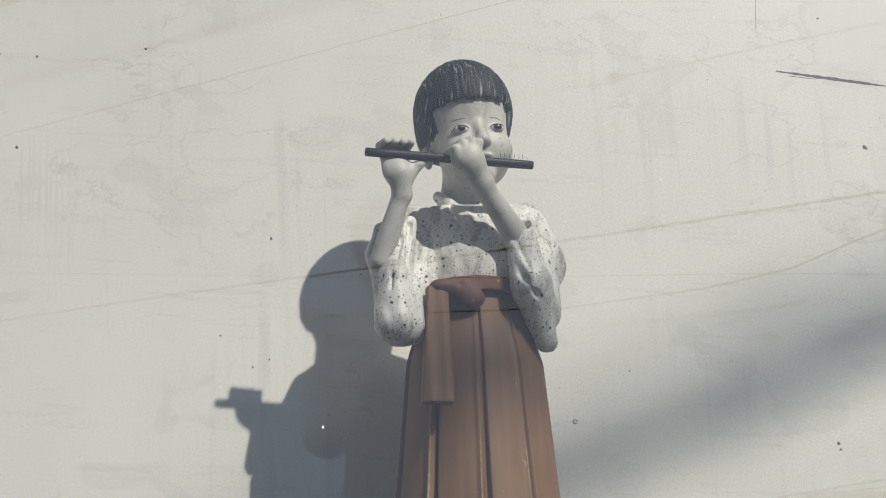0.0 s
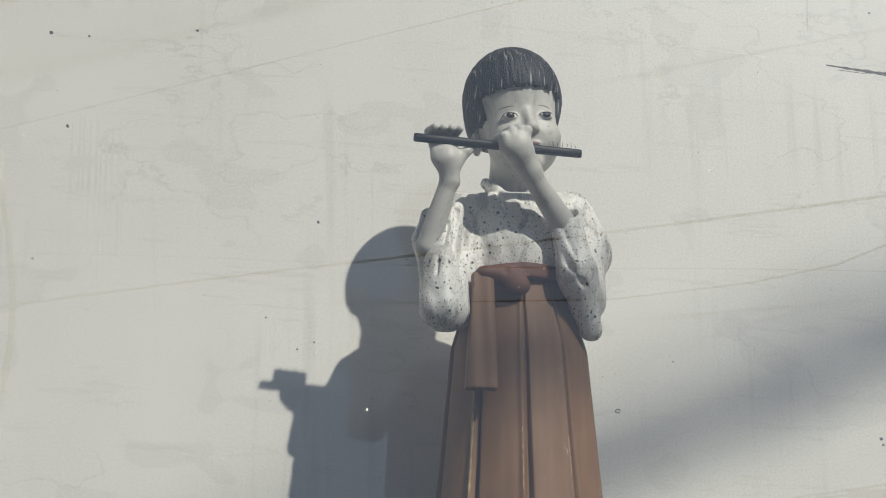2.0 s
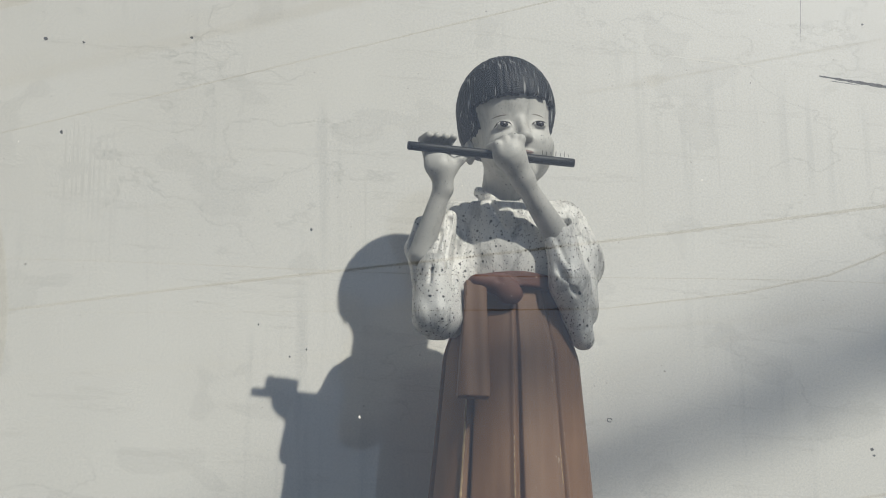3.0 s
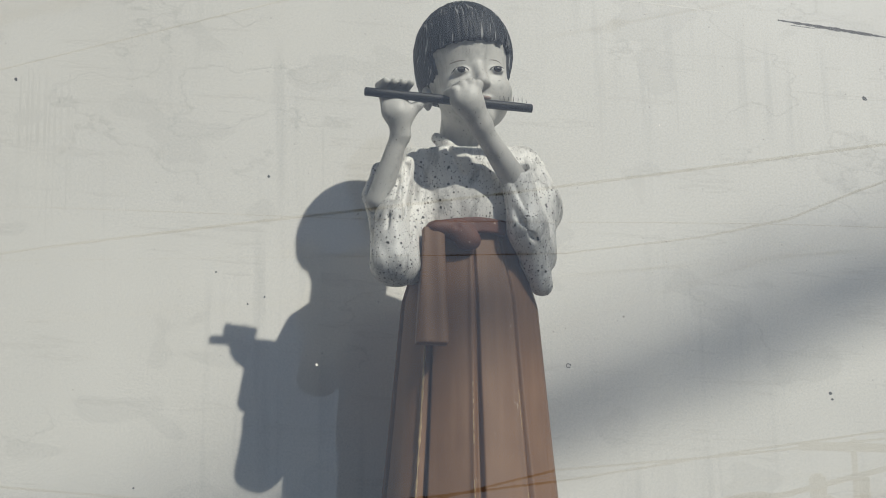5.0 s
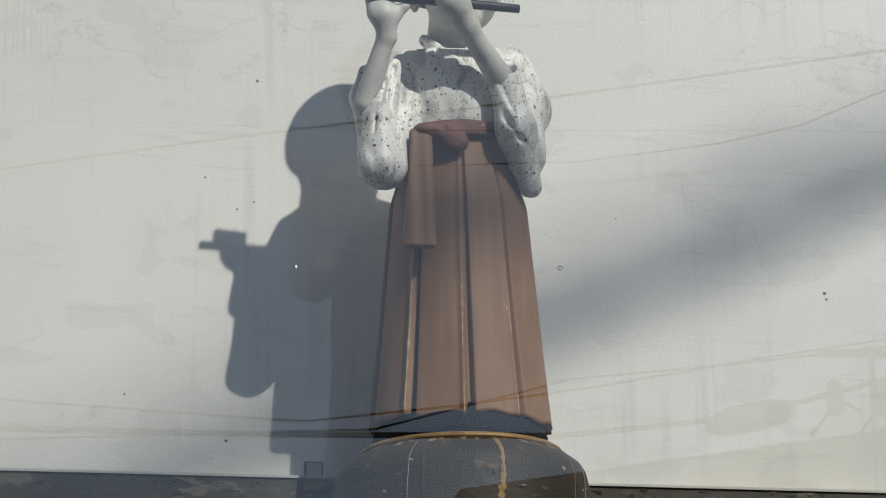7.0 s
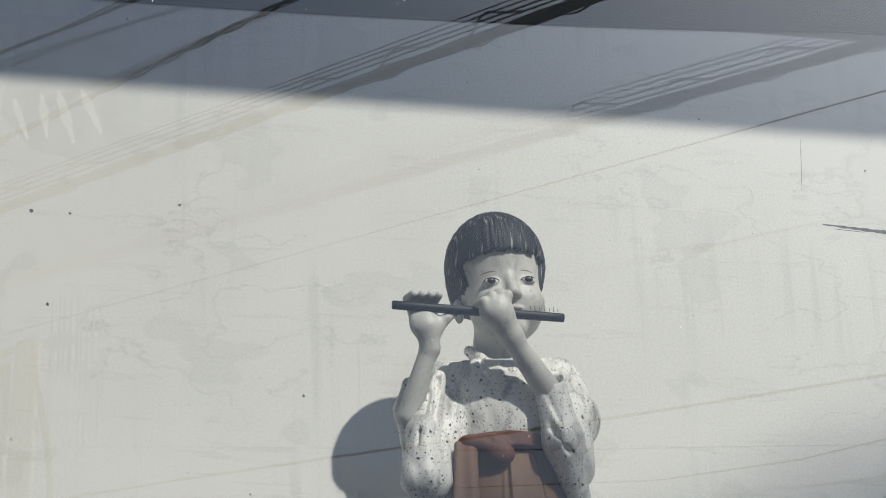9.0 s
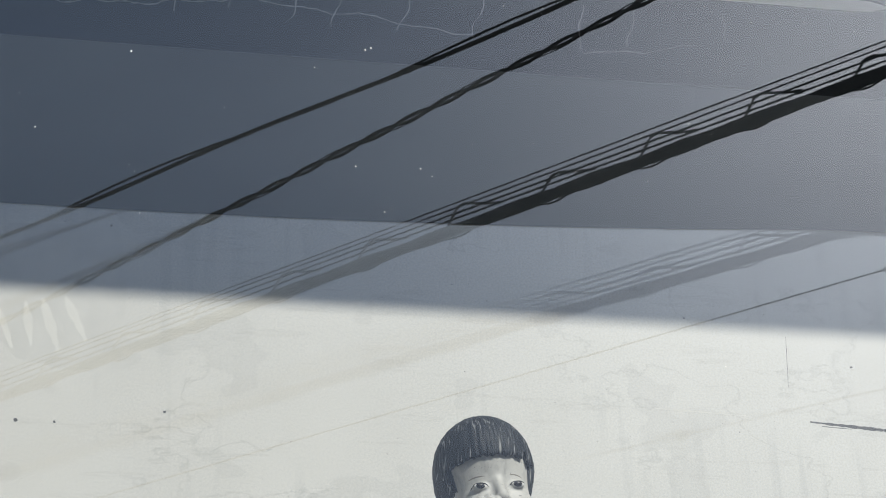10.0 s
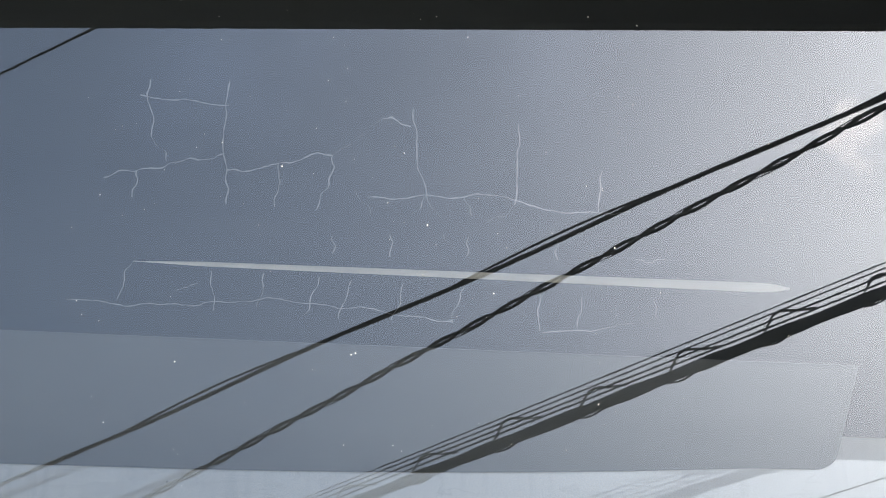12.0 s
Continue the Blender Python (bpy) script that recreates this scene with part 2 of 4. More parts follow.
WALL = wall_material()
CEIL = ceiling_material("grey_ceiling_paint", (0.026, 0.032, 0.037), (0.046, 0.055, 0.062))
# soffit gets the same recipe in a grey several times paler than the slope's
SOFFIT = ceiling_material("pale_grey_soffit", (0.135, 0.150, 0.164), (0.195, 0.214, 0.230))
DADO = flaking("dark_peeling_paint", (0.055, 0.049, 0.039), (0.115, 0.095, 0.07), 13, 0.55, 1.0)
PEDESTAL = flaking("black_pedestal_paint", (0.040, 0.032, 0.024), (0.085, 0.062, 0.040), 18, 0.55, 0.9, 0.62)
GOLD = plain("gold_paint", (0.29, 0.18, 0.078), 0.55, metal=0.25, vary=0.35, scale=40, bump=0.4)
SKIN = speckled("white_statue_paint", (0.54, 0.53, 0.50), (0.13, 0.12, 0.11), 80, 0.14, grime=0.4)
SHIRT = speckled("white_sleeve_paint", (0.80, 0.785, 0.75), (0.06, 0.056, 0.052), 74, 0.25, grime=0.7)
HAIR = hair_material()
SKIRT = skirt_material()
BELT = speckled("rust_belt_paint", (0.16, 0.066, 0.042), (0.40, 0.27, 0.20), 30, 0.14, 0.62)
# base under the hem: its shade is put into this near-black colour
UNDER = plain("dark_blue_base_shade", (0.016, 0.016, 0.022), 0.85, vary=0.3, scale=10, spec=0.15)
FLUTE = plain("black_flute_paint", (0.013, 0.014, 0.017), 0.55, vary=0.3, scale=20, bump=0.15)
EYEW = plain("eye_white_paint", (0.66, 0.65, 0.62), 0.35, vary=0.05, bump=0.0)
IRIS = plain("dark_eye_paint", (0.02, 0.016, 0.014), 0.25, vary=0.1, bump=0.0)
BROW = plain("brown_brow_paint", (0.22, 0.19, 0.165), 0.6, vary=0.1, bump=0.0)
WORN = plain("worn_pleat_edge_paint", (0.40, 0.29, 0.155), 0.7, vary=0.4, scale=60, bump=0.3)
LIP = plain("rosy_lip_paint", (0.27, 0.20, 0.18), 0.5, vary=0.1, bump=0.0)
CABLE = plain("black_cable_sheath", (0.022, 0.012, 0.009), 0.7, vary=0.3, scale=3, bump=0.0)
GLASS = glass_material()
FRAME = plain("dark_brown_frame_paint", (0.004, 0.0016, 0.0012), 0.85, vary=0.3, scale=5, spec=0.1)
PUTTY = plain("white_putty", (0.45, 0.44, 0.42), 0.7, vary=0.12, scale=20)
STRIP = plain("white_strip_paint", (0.80, 0.78, 0.75), 0.6, vary=0.06, scale=6, bump=0.05)
CRACK = plain("pale_crack_filler", (0.21, 0.215, 0.22), 0.8, vary=0.2, scale=20, bump=0.0)
DUST = plain("white_dust", (0.75, 0.74, 0.70), 0.9, vary=0.1, bump=0.0)
STAIN = plain("dark_scuff", (0.11, 0.11, 0.115), 0.8, vary=0.3, scale=30)
# one grey for the wall drips and for the painted reflection patch
GRIME_REFLECTION = plain("grey_drip_and_reflection", (0.66, 0.645, 0.605), 0.65, vary=0.1, scale=15, bump=0.0, coat=1.0, coat_rough=0.006)
GRIME_REFLECTION.node_tree.nodes["Principled BSDF"].inputs["Coat IOR"].default_value = 1.95
ASPHALT = plain("asphalt", (0.05, 0.05, 0.05), 0.9, vary=0.3, scale=0.5, fine=60, bump=0.3)
PLASTER = plain("beige_plaster", (0.20, 0.18, 0.15), 0.8, vary=0.15, scale=1.0, fine=30)
ROOF = plain("grey_brown_roof_tiles", (0.08, 0.068, 0.058), 0.8, vary=0.3, scale=2.0, fine=20)
CONCRETE = plain("grey_concrete", (0.30, 0.29, 0.27), 0.85, vary=0.15, scale=3.0)


# ---- mesh helpers ----
def part(name, bm, mat, parent=None, label=""):
    me = bpy.data.meshes.new(name)
    bm.normal_update()
    bm.to_mesh(me)
    bm.free()
    me.materials.append(mat)
    ob = new(name, me)
    if parent is not None:
        ob.parent = parent
    if label:
        tagged(ob, label)
    return ob


def box_bm(lo, hi, bevel=0.0, bm=None):
    own = bm is None
    bm = bm or bmesh.new()
    lo, hi = Vector(lo), Vector(hi)
    v = [bm.verts.new((lo.x if i & 1 == 0 else hi.x, lo.y if i & 2 == 0 else hi.y, lo.z if i & 4 == 0 else hi.z)) for i in range(8)]
    fs = [bm.faces.new([v[k] for k in q]) for q in ((0, 2, 3, 1), (4, 5, 7, 6), (0, 1, 5, 4), (2, 6, 7, 3), (0, 4, 6, 2), (1, 3, 7, 5))]
    if bevel:
        bmesh.ops.bevel(bm, geom=list({e for f in fs for e in f.edges}), offset=bevel, segments=2, profile=0.7, affect="EDGES")
    return bm


def sheet_bm(x0, x1, y, z0, z1):
    """One upright sheet that faces -y."""
    bm = bmesh.new()
    bm.faces.new([bm.verts.new(p) for p in ((x0, y, z0), (x1, y, z0), (x1, y, z1), (x0, y, z1))])
    return bm


def prism_bm(profile, x0, x1):
    """A bar with the given (y, z) outline, from x0 to x1."""
    bm = bmesh.new()
    a = [bm.verts.new((x0, y, z)) for y, z in profile]
    b = [bm.verts.new((x1, y, z)) for y, z in profile]
    n = len(profile)
    for i in range(n):
        bm.faces.new((a[i], a[(i + 1) % n], b[(i + 1) % n], b[i]))
    bm.faces.new(a[::-1])
    bm.faces.new(b)
    bmesh.ops.recalc_face_normals(bm, faces=bm.faces)
    return bm


def tube_bm(points, radius, sides=8, bm=None):
    """A tube along points; radius is a number or a list."""
    bm = bm or bmesh.new()
    pts = [Vector(p) for p in points]
    rings = []
    for i, p in enumerate(pts):
        d = (pts[min(i + 1, len(pts) - 1)] - pts[max(i - 1, 0)]).normalized()
        s = d.cross(Vector((0.0, 0.0, 1.0)) if abs(d.z) < 0.95 else Vector((1.0, 0.0, 0.0))).normalized()
        u = s.cross(d)
        r = radius[i] if isinstance(radius, list) else radius
        rings.append([bm.verts.new(p + (s * math.cos(k * math.tau / sides) + u * math.sin(k * math.tau / sides)) * r) for k in range(sides)])
    for a, b in zip(rings, rings[1:]):
        for k in range(sides):
            f = bm.faces.new((a[k], a[(k + 1) % sides], b[(k + 1) % sides], b[k]))
            f.smooth = True
    bm.faces.new(rings[0][::-1])
    bm.faces.new(rings[-1])
    return bm


# ---- the case: wall, dado, ceiling, window ----
GLASS_Y = -1.336
WALL_X0, WALL_X1 = -1.6, 4.4
SOFFIT_Z, KINK_Y, KINK_Z, TOP_Z = 2.972, -0.30, 3.255, 4.06
RISE = -1.1                       # rise of the sloping part per metre of depth
NOTCH_X = 2.52                    # where the lower soffit ends


def slope_point(x, y, lift=0.0):
    """A point on the steep ceiling panel, lift metres below its face."""
    n = Vector((0, RISE, -1)).normalized()
    return Vector((x, y, KINK_Z + RISE * (y - KINK_Y))) + n * lift


wall = tagged(part("wall_back", box_bm((WALL_X0, 0, -1.55), (WALL_X1, 0.15, 4.6)), WALL), "white painted back wall with faint stains and scuffs", "wall", kind="structure")
dado = tagged(part("dado", box_bm((WALL_X0, -0.028, -1.55), (WALL_X1, -0.002, 0.966)), DADO), "dark brown peeling paint along the lower wall", "wall", kind="structure")
flake_rnd = random.Random(11)
flake_bm = bmesh.new()
for i in range(900):
    x, z = flake_rnd.uniform(-0.3, 2.7), 0.962 - 0.30 * flake_rnd.random() ** 1.4
    r, t0, k = flake_rnd.uniform(0.002, 0.010), flake_rnd.uniform(0, 6), flake_rnd.randint(4, 6)
    lift = flake_rnd.uniform(0.0008, 0.0032)
    vs = []
    for q in range(k):
        e = r * flake_rnd.uniform(0.5, 1.2)
        vs.append(flake_bm.verts.new((x + 1.5 * e * math.cos(t0 + q * math.tau / k), -0.0285 - (lift if q < k // 2 else 0.0002), z + 0.7 * e * math.sin(t0 + q * math.tau / k))))
    tip = flake_bm.verts.new((x, -0.0285 - lift * 0.6, z))
    for q in range(k):
        flake_bm.faces.new((vs[q], vs[(q + 1) % k], tip))
tagged(part("paint_flakes", flake_bm, DADO, dado), "curled flakes of dark peeling paint", kind="stuff")
part("ledge", box_bm((WALL_X0, -0.034, 0.962), (WALL_X1, -0.001, 0.9685), 0.001), PUTTY, dado, "chipped pale paint edge")
front_y = -1.25
front_z = KINK_Z + RISE * (front_y - KINK_Y)
upper = SOFFIT_Z + 0.19


def soffit_bm():
    """The low part of the ceiling, rising from the wall, with a rounded end and a bowed back edge."""
    bm = bmesh.new()
    r = 0.10
    ring = [(WALL_X0 + 0.002, upper, 0), (WALL_X0 + 0.002, SOFFIT_Z - 0.03, 1)]
    ring += [(x, SOFFIT_Z - 0.033 + 0.029 * x + 0.0166 * (x - 0.95) ** 2, 1) for x in [0.1 + 0.21 * i for i in range(11)]]
    z1 = ring[-1][1] + 0.004
    ring += [(NOTCH_X - r + r * math.sin(a), z1 + r - r * math.cos(a), 1 if a < 0.9 else 0) for a in [k * math.pi / 16 for k in range(9)]]
    ring += [(NOTCH_X, upper, 0)]
    a = [bm.verts.new((x, -0.003, z)) for x, z, low in ring]
    b = [bm.verts.new((x, KINK_Y, KINK_Z - 0.001 if low else max(z + 0.1, KINK_Z))) for x, z, low in ring]
    for i in range(len(ring)):
        j = (i + 1) % len(ring)
        bm.faces.new((a[i], a[j], b[j], b[i]))
    bm.faces.new(a[::-1])
    bm.faces.new(b)
    bmesh.ops.recalc_face_normals(bm, faces=bm.faces)
    return bm


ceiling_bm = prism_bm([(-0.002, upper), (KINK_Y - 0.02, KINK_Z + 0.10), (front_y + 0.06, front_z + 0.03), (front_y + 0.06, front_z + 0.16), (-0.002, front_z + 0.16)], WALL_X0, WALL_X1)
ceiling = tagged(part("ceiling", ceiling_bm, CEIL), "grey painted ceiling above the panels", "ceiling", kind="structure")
tagged(part("soffit", soffit_bm(), SOFFIT), "pale grey soffit along the back wall with a rounded end", "ceiling", kind="structure")
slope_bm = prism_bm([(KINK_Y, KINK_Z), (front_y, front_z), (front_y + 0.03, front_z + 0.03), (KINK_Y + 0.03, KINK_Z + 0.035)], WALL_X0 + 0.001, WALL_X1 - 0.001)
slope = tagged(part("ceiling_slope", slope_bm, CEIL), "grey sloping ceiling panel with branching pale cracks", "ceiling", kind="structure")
for nm, xa, xb in (("wall_west", WALL_X0 - 0.12, WALL_X0 - 0.002), ("wall_east", WALL_X1 + 0.002, WALL_X1 + 0.12)):
    tagged(part(nm, box_bm((xa, GLASS_Y, -1.55), (xb, 0.15, 4.6)), WALL), "white painted side wall of the window niche", "wall", kind="structure")
tagged(part("wall_front", box_bm((WALL_X0, GLASS_Y - 0.05, -1.55), (WALL_X1, GLASS_Y + 0.05, -0.72)), CONCRETE), "grey concrete wall under the window", "wall", kind="structure")
tagged(part("ground", box_bm((-600, -600, -1.75), (600, 600, -1.55)), ASPHALT), "dark asphalt street", "ground", kind="structure")

# eave over the window, placed out of direct view to shade the upper wall: fascia board, soffit boards and the wall
# above the pane
tagged(part("wall_above", box_bm((WALL_X0, GLASS_Y - 0.08, 4.42), (WALL_X1, GLASS_Y + 0.06, 5.3)), CONCRETE), "grey concrete wall above the window", "wall", kind="structure")
eave = tagged(new("eave"), "dark brown wooden roof eave over the window, out of direct view", "eave", kind="structure")
part("fascia", box_bm((WALL_X0 - 2.0, -2.04, 4.258), (WALL_X1 + 2.0, -2.00, 4.47), 0.003), FRAME, eave)
part("moulding", box_bm((WALL_X0 - 2.0, -2.055, 4.31), (WALL_X1 + 2.0, -2.0405, 4.33), 0.003), FRAME, eave)
part("roof_boards", prism_bm([(-2.00, 4.35), (GLASS_Y - 0.082, 4.75), (GLASS_Y - 0.082, 4.85), (-2.00, 4.47)], WALL_X0 - 2.0, WALL_X1 + 2.0), FRAME, eave)

# the white strip and the cracks of the sloping panel
strip_bm = bmesh.new()
sa, sb = [], []
for i in range(41):
    u = i / 40
    x = 0.175 + 2.091 * u
    w = 0.012 + 0.019 * u
    w *= min(1.0, 0.12 + u * 9) * min(1.0, 0.15 + (1 - u) * 28)
    p = slope_point(x, KINK_Y - 0.156 - 0.006 * u, 0.002)
    up = Vector((0, -1, -RISE)).normalized()
    sa.append([strip_bm.verts.new(p + up * w * 0.5), strip_bm.verts.new(p + Vector((0, RISE, -1)).normalized() * 0.002), strip_bm.verts.new(p - up * w * 0.5)])
for p, q in zip(sa, sa[1:]):
    for k in range(2):
        f = strip_bm.faces.new((p[k], p[k + 1], q[k + 1], q[k]))
        f.smooth = True
bmesh.ops.recalc_face_normals(strip_bm, faces=strip_bm.faces)
tagged(part("ceiling_strip", strip_bm, STRIP), "long thin white strip with tapered ends on the ceiling", "trim", kind="structure")

rnd = random.Random(5)
crack_bm = bmesh.new()


def crack(xa, da, xb, db, width):
    """A wandering hairline on the steep panel between two forks; d is the depth in front of the kink."""
    n = max(5, int(math.hypot(xb - xa, (db - da) * 1.5) / 0.011))
    t = Vector((xb - xa, (db - da) * 1.5)).normalized()
    left, right = [], []
    drift, ph = 0.0, rnd.uniform(0, 6)
    for i in range(n + 1):
        u = i / n
        drift += rnd.uniform(-1, 1) * 0.0032
        off = (drift + 0.006 * math.sin(ph + 7 * u)) * min(1.0, 4 * u, 4 * (1 - u))
        x, d = xa + (xb - xa) * u - t.y * off, da + (db - da) * u + t.x * off * 0.67
        w = width * rnd.uniform(0.35, 1.15)
        left.append(slope_point(x - t.y * w, KINK_Y - d + t.x * w * 0.6, 0.0008))
        right.append(slope_point(x + t.y * w, KINK_Y - d - t.x * w * 0.6, 0.0008))
    v = [(crack_bm.verts.new(p), crack_bm.verts.new(q)) for p, q in zip(left, right)]
    for p, q in zip(v, v[1:]):
        crack_bm.faces.new((p[0], p[1], q[1], q[0]))


UPPER_CRACKS = (
    ((0.08, 0.281), (0.18, 0.295), (0.31, 0.314), (0.45, 0.331)),
    ((0.46, 0.304), (0.62, 0.32), (0.79, 0.338), (0.95, 0.402), (1.04, 0.392)),
    ((0.46, 0.447), (0.46, 0.304), (0.46, 0.246)),
    ((0.21, 0.443), (0.22, 0.353), (0.27, 0.313)),
    ((0.18, 0.295), (0.17, 0.25)),
    ((0.62, 0.32), (0.61, 0.245)),
    ((0.79, 0.338), (0.78, 0.289), (0.74, 0.243)),
    ((1.05, 0.42), (1.06, 0.326), (1.13, 0.241)),
    ((0.9, 0.27), (1.09, 0.279), (1.31, 0.285), (1.52, 0.26), (1.74, 0.268)),
    ((1.39, 0.406), (1.37, 0.27)),
    ((1.66, 0.336), (1.64, 0.266)),
    ((0.85, 0.286), (0.91, 0.242)),
    ((1.09, 0.279), (1.04, 0.244)),
    ((1.21, 0.281), (1.23, 0.247)),
    ((1.37, 0.27), (1.28, 0.238)),
    ((0.18, 0.418), (0.46, 0.41)),
)
LOWER_CRACKS = (
    ((-0.01, 0.058), (0.27, 0.055), (0.43, 0.066), (0.71, 0.07), (0.96, 0.058), (1.16, 0.049)),
    ((1.31, 0.101), (1.44, 0.033), (1.73, 0.059)),
    ((0.18, 0.131), (0.14, 0.061)),
    ((0.42, 0.123), (0.27, 0.055)),
    ((0.42, 0.123), (0.43, 0.049)),
    ((0.58, 0.123), (0.56, 0.06)),
    ((0.75, 0.12), (0.7, 0.046)),
    ((0.85, 0.118), (0.81, 0.043)),
    ((1.01, 0.116), (0.97, 0.046)),
    ((1.2, 0.114), (1.16, 0.045)),
    ((1.44, 0.107), (1.43, 0.037)),
    ((1.57, 0.105), (1.55, 0.048)),
    ((1.8, 0.109), (1.81, 0.068)),
    ((0.79, 0.199), (0.79, 0.166)),
    ((0.97, 0.206), (0.97, 0.165)),
    ((1.22, 0.21), (1.21, 0.173)),
    ((1.14, 0.211), (1.18, 0.185)),
    ((1.5, 0.211), (1.5, 0.174)),
    ((1.75, 0.182), (1.85, 0.184)),
)
for chains, width in ((UPPER_CRACKS, 0.0026), (LOWER_CRACKS, 0.0021)):
    for chain in chains:
        nodes = [(0.175 + (x - 0.181) * 1.015 * (1 - 0.16 * (d - 0.135)), 0.156 + (d - 0.135) * 1.12 + max(0.0, d - 0.135) ** 2 * 0.35) for x, d in chain]
        for (xa, da), (xb, db) in zip(nodes, nodes[1:]):
            crack(xa, da, xb, db, width)
bmesh.ops.recalc_face_normals(crack_bm, faces=crack_bm.faces)
tagged(part("crack_lines", crack_bm, CRACK, slope), "branching pale cracks", kind="stuff")

# the window: one pane, dark frame
TURN = Matrix.Translation((1.1, GLASS_Y, 2.0)) @ Euler((radians(0.3), 0, radians(-2.5))).to_matrix().to_4x4()
window = tagged(new("window_1"), "large fixed window pane in a dark brown frame", "window", kind="structure")
window.matrix_world = TURN
PX0, PX1, PZ0, PZ1 = -2.65, 3.25, -2.6, TOP_Z - 2.0
pane = part("pane", sheet_bm(PX0, PX1, 0, PZ0, PZ1 + 0.02), GLASS, window, "clear glass pane with dust specks")
part("top_bar", box_bm((PX0, -0.04, PZ1), (PX1, -0.004, PZ1 + 0.32), 0.005), FRAME, window).rotation_euler.z = radians(2.2)
part("head_bar", box_bm((PX0, 0.002, PZ1 + 0.025), (PX1, 0.03, PZ1 + 0.62), 0.004), FRAME, window)
for k in range(2):
    part("moulding", box_bm((PX0, -0.052, PZ1 + 0.05 + 0.08 * k), (PX1, -0.0405, PZ1 + 0.075 + 0.08 * k), 0.005), FRAME, window).rotation_euler.z = radians(2.2)
part("sill_bar", box_bm((PX0, -0.06, PZ0 - 0.12), (PX1, 0.03, PZ0), 0.01), FRAME, window)
for xa in (PX0, PX1 - 0.06):
    part("side_bar", box_bm((xa, -0.06, PZ0), (xa + 0.06, 0.05, PZ1), 0.01), FRAME, window)

dust_bm = bmesh.new()
for i in range(210):
    x, z = rnd.uniform(-1.1, 0.9), rnd.uniform(0.1, 1.92) if i > 14 else rnd.uniform(-1.2, 0.3)
    r = rnd.choice((0.0007, 0.0009, 0.0012, 0.0018)) * rnd.uniform(0.7, 1.2)
    ring = [dust_bm.verts.new((x + r * math.cos(k * math.tau / 6) * rnd.uniform(0.7, 1.2), -0.0008, z + r * math.sin(k * math.tau / 6) * rnd.uniform(0.8, 1.7))) for k in range(6)]
    top = dust_bm.verts.new((x, -0.0012, z))
    for k in range(6):
        dust_bm.faces.new((ring[k], ring[(k + 1) % 6], top))
tagged(part("dust_specks", dust_bm, DUST, window), "white dust specks on the glass", kind="stuff")


# ---- marks on the wall ----
def patch_bm(outline, thick=0.00012):
    """A thin flake on the wall with the given (x, z) outline."""
    bm = bmesh.new()
    a = [bm.verts.new((x, -thick, z)) for x, z in outline]
    b = [bm.verts.new((x, 0.001, z)) for x, z in outline]
    n = len(a)
    bm.faces.new(a)
    for i in range(n):
        bm.faces.new((a[i], b[i], b[(i + 1) % n], a[(i + 1) % n]))
    bmesh.ops.recalc_face_normals(bm, faces=bm.faces)
    return bm


def streak(x0, z0, x1, z1, w, n, mat, name, label):
    top, low = [], []
    side = Vector((z0 - z1, x1 - x0)).normalized()
    for i in range(n + 1):
        u = i / n
        x, z = x0 + (x1 - x0) * u, z0 + (z1 - z0) * u
        h = w * (0.25 + 0.75 * math.sin(math.pi * min(u + 0.06, 0.94))) * rnd.uniform(0.5, 1.2)
        top.append((x + side.x * h / 2, z + side.y * h / 2))
        low.append((x - side.x * h / 2, z - side.y * h / 2))
    part(name, patch_bm(top + low[::-1]), mat, wall, label)


streak(1.684, 2.475, 1.93, 2.466, 0.004, 26, DUST, "scratch", "pale scratch in the paint")
streak(2.09, 2.458, 2.46, 2.432, 0.010, 46, STAIN, "scratch", "dark scuffed scratch")
streak(2.12, 2.447, 2.2, 2.443, 0.003, 10, STAIN, "scratch", "")
streak(2.052, 2.70, 2.043, 2.552, 0.002, 14, STAIN, "drip", "thin dark drip")
for k in range(10):
    xd = 0.175 + 0.0135 * k + rnd.uniform(-0.004, 0.004)
    zt = 2.16 - rnd.uniform(0.0, 0.08)
    streak(xd, zt, xd + 0.004, zt - rnd.uniform(0.18, 0.36), rnd.uniform(0.004, 0.009), 14, GRIME_REFLECTION, "drip", "faint grey drip stain" if k == 0 else "")
for x0, z0, x1, z1, w in ((0.362, 2.10, 0.392, 1.553, 0.004), (0.894, 2.18, 0.898, 1.84, 0.005),
                          (1.747, 2.33, 1.749, 2.20, 0.016), (1.80, 2.35, 1.805, 2.12, 0.008), (1.69, 2.02, 1.70, 1.92, 0.035), (1.60, 2.28, 1.602, 2.05, 0.008)):
    streak(x0, z0, x1, z1, w, 30, GRIME_REFLECTION, "trowel_mark", "")
for x, z, r in ((0.161, 2.121, 0.0045), (0.765, 1.922, 0.004), (0.644, 1.674, 0.003), (2.315, 2.256, 0.008), (1.782, 2.737, 0.003), (2.165, 1.46, 0.005), (2.17, 1.445, 0.004), (1.2, 2.55, 0.002),
                (0.46, 2.40, 0.004), (0.20, 2.36, 0.004), (0.11, 2.36, 0.006), (1.9, 2.42, 0.002), (2.22, 2.62, 0.004), (0.72, 1.60, 0.003), (0.76, 1.62, 0.003), (2.28, 1.50, 0.002), (0.47, 1.15, 0.003), (0.70, 1.05, 0.004)):
    o = [(x + r * rnd.uniform(0.5, 1.2) * math.cos(k * math.tau / 7), z + r * rnd.uniform(0.5, 1.3) * math.sin(k * math.tau / 7)) for k in range(7)]
    part("paint_chip", patch_bm(o), STAIN, wall)
ring_pts = [(1.497 + 0.006 * math.cos(k * 0.6), -0.001, 1.493 + 0.005 * math.sin(k * 0.6)) for k in range(10)]
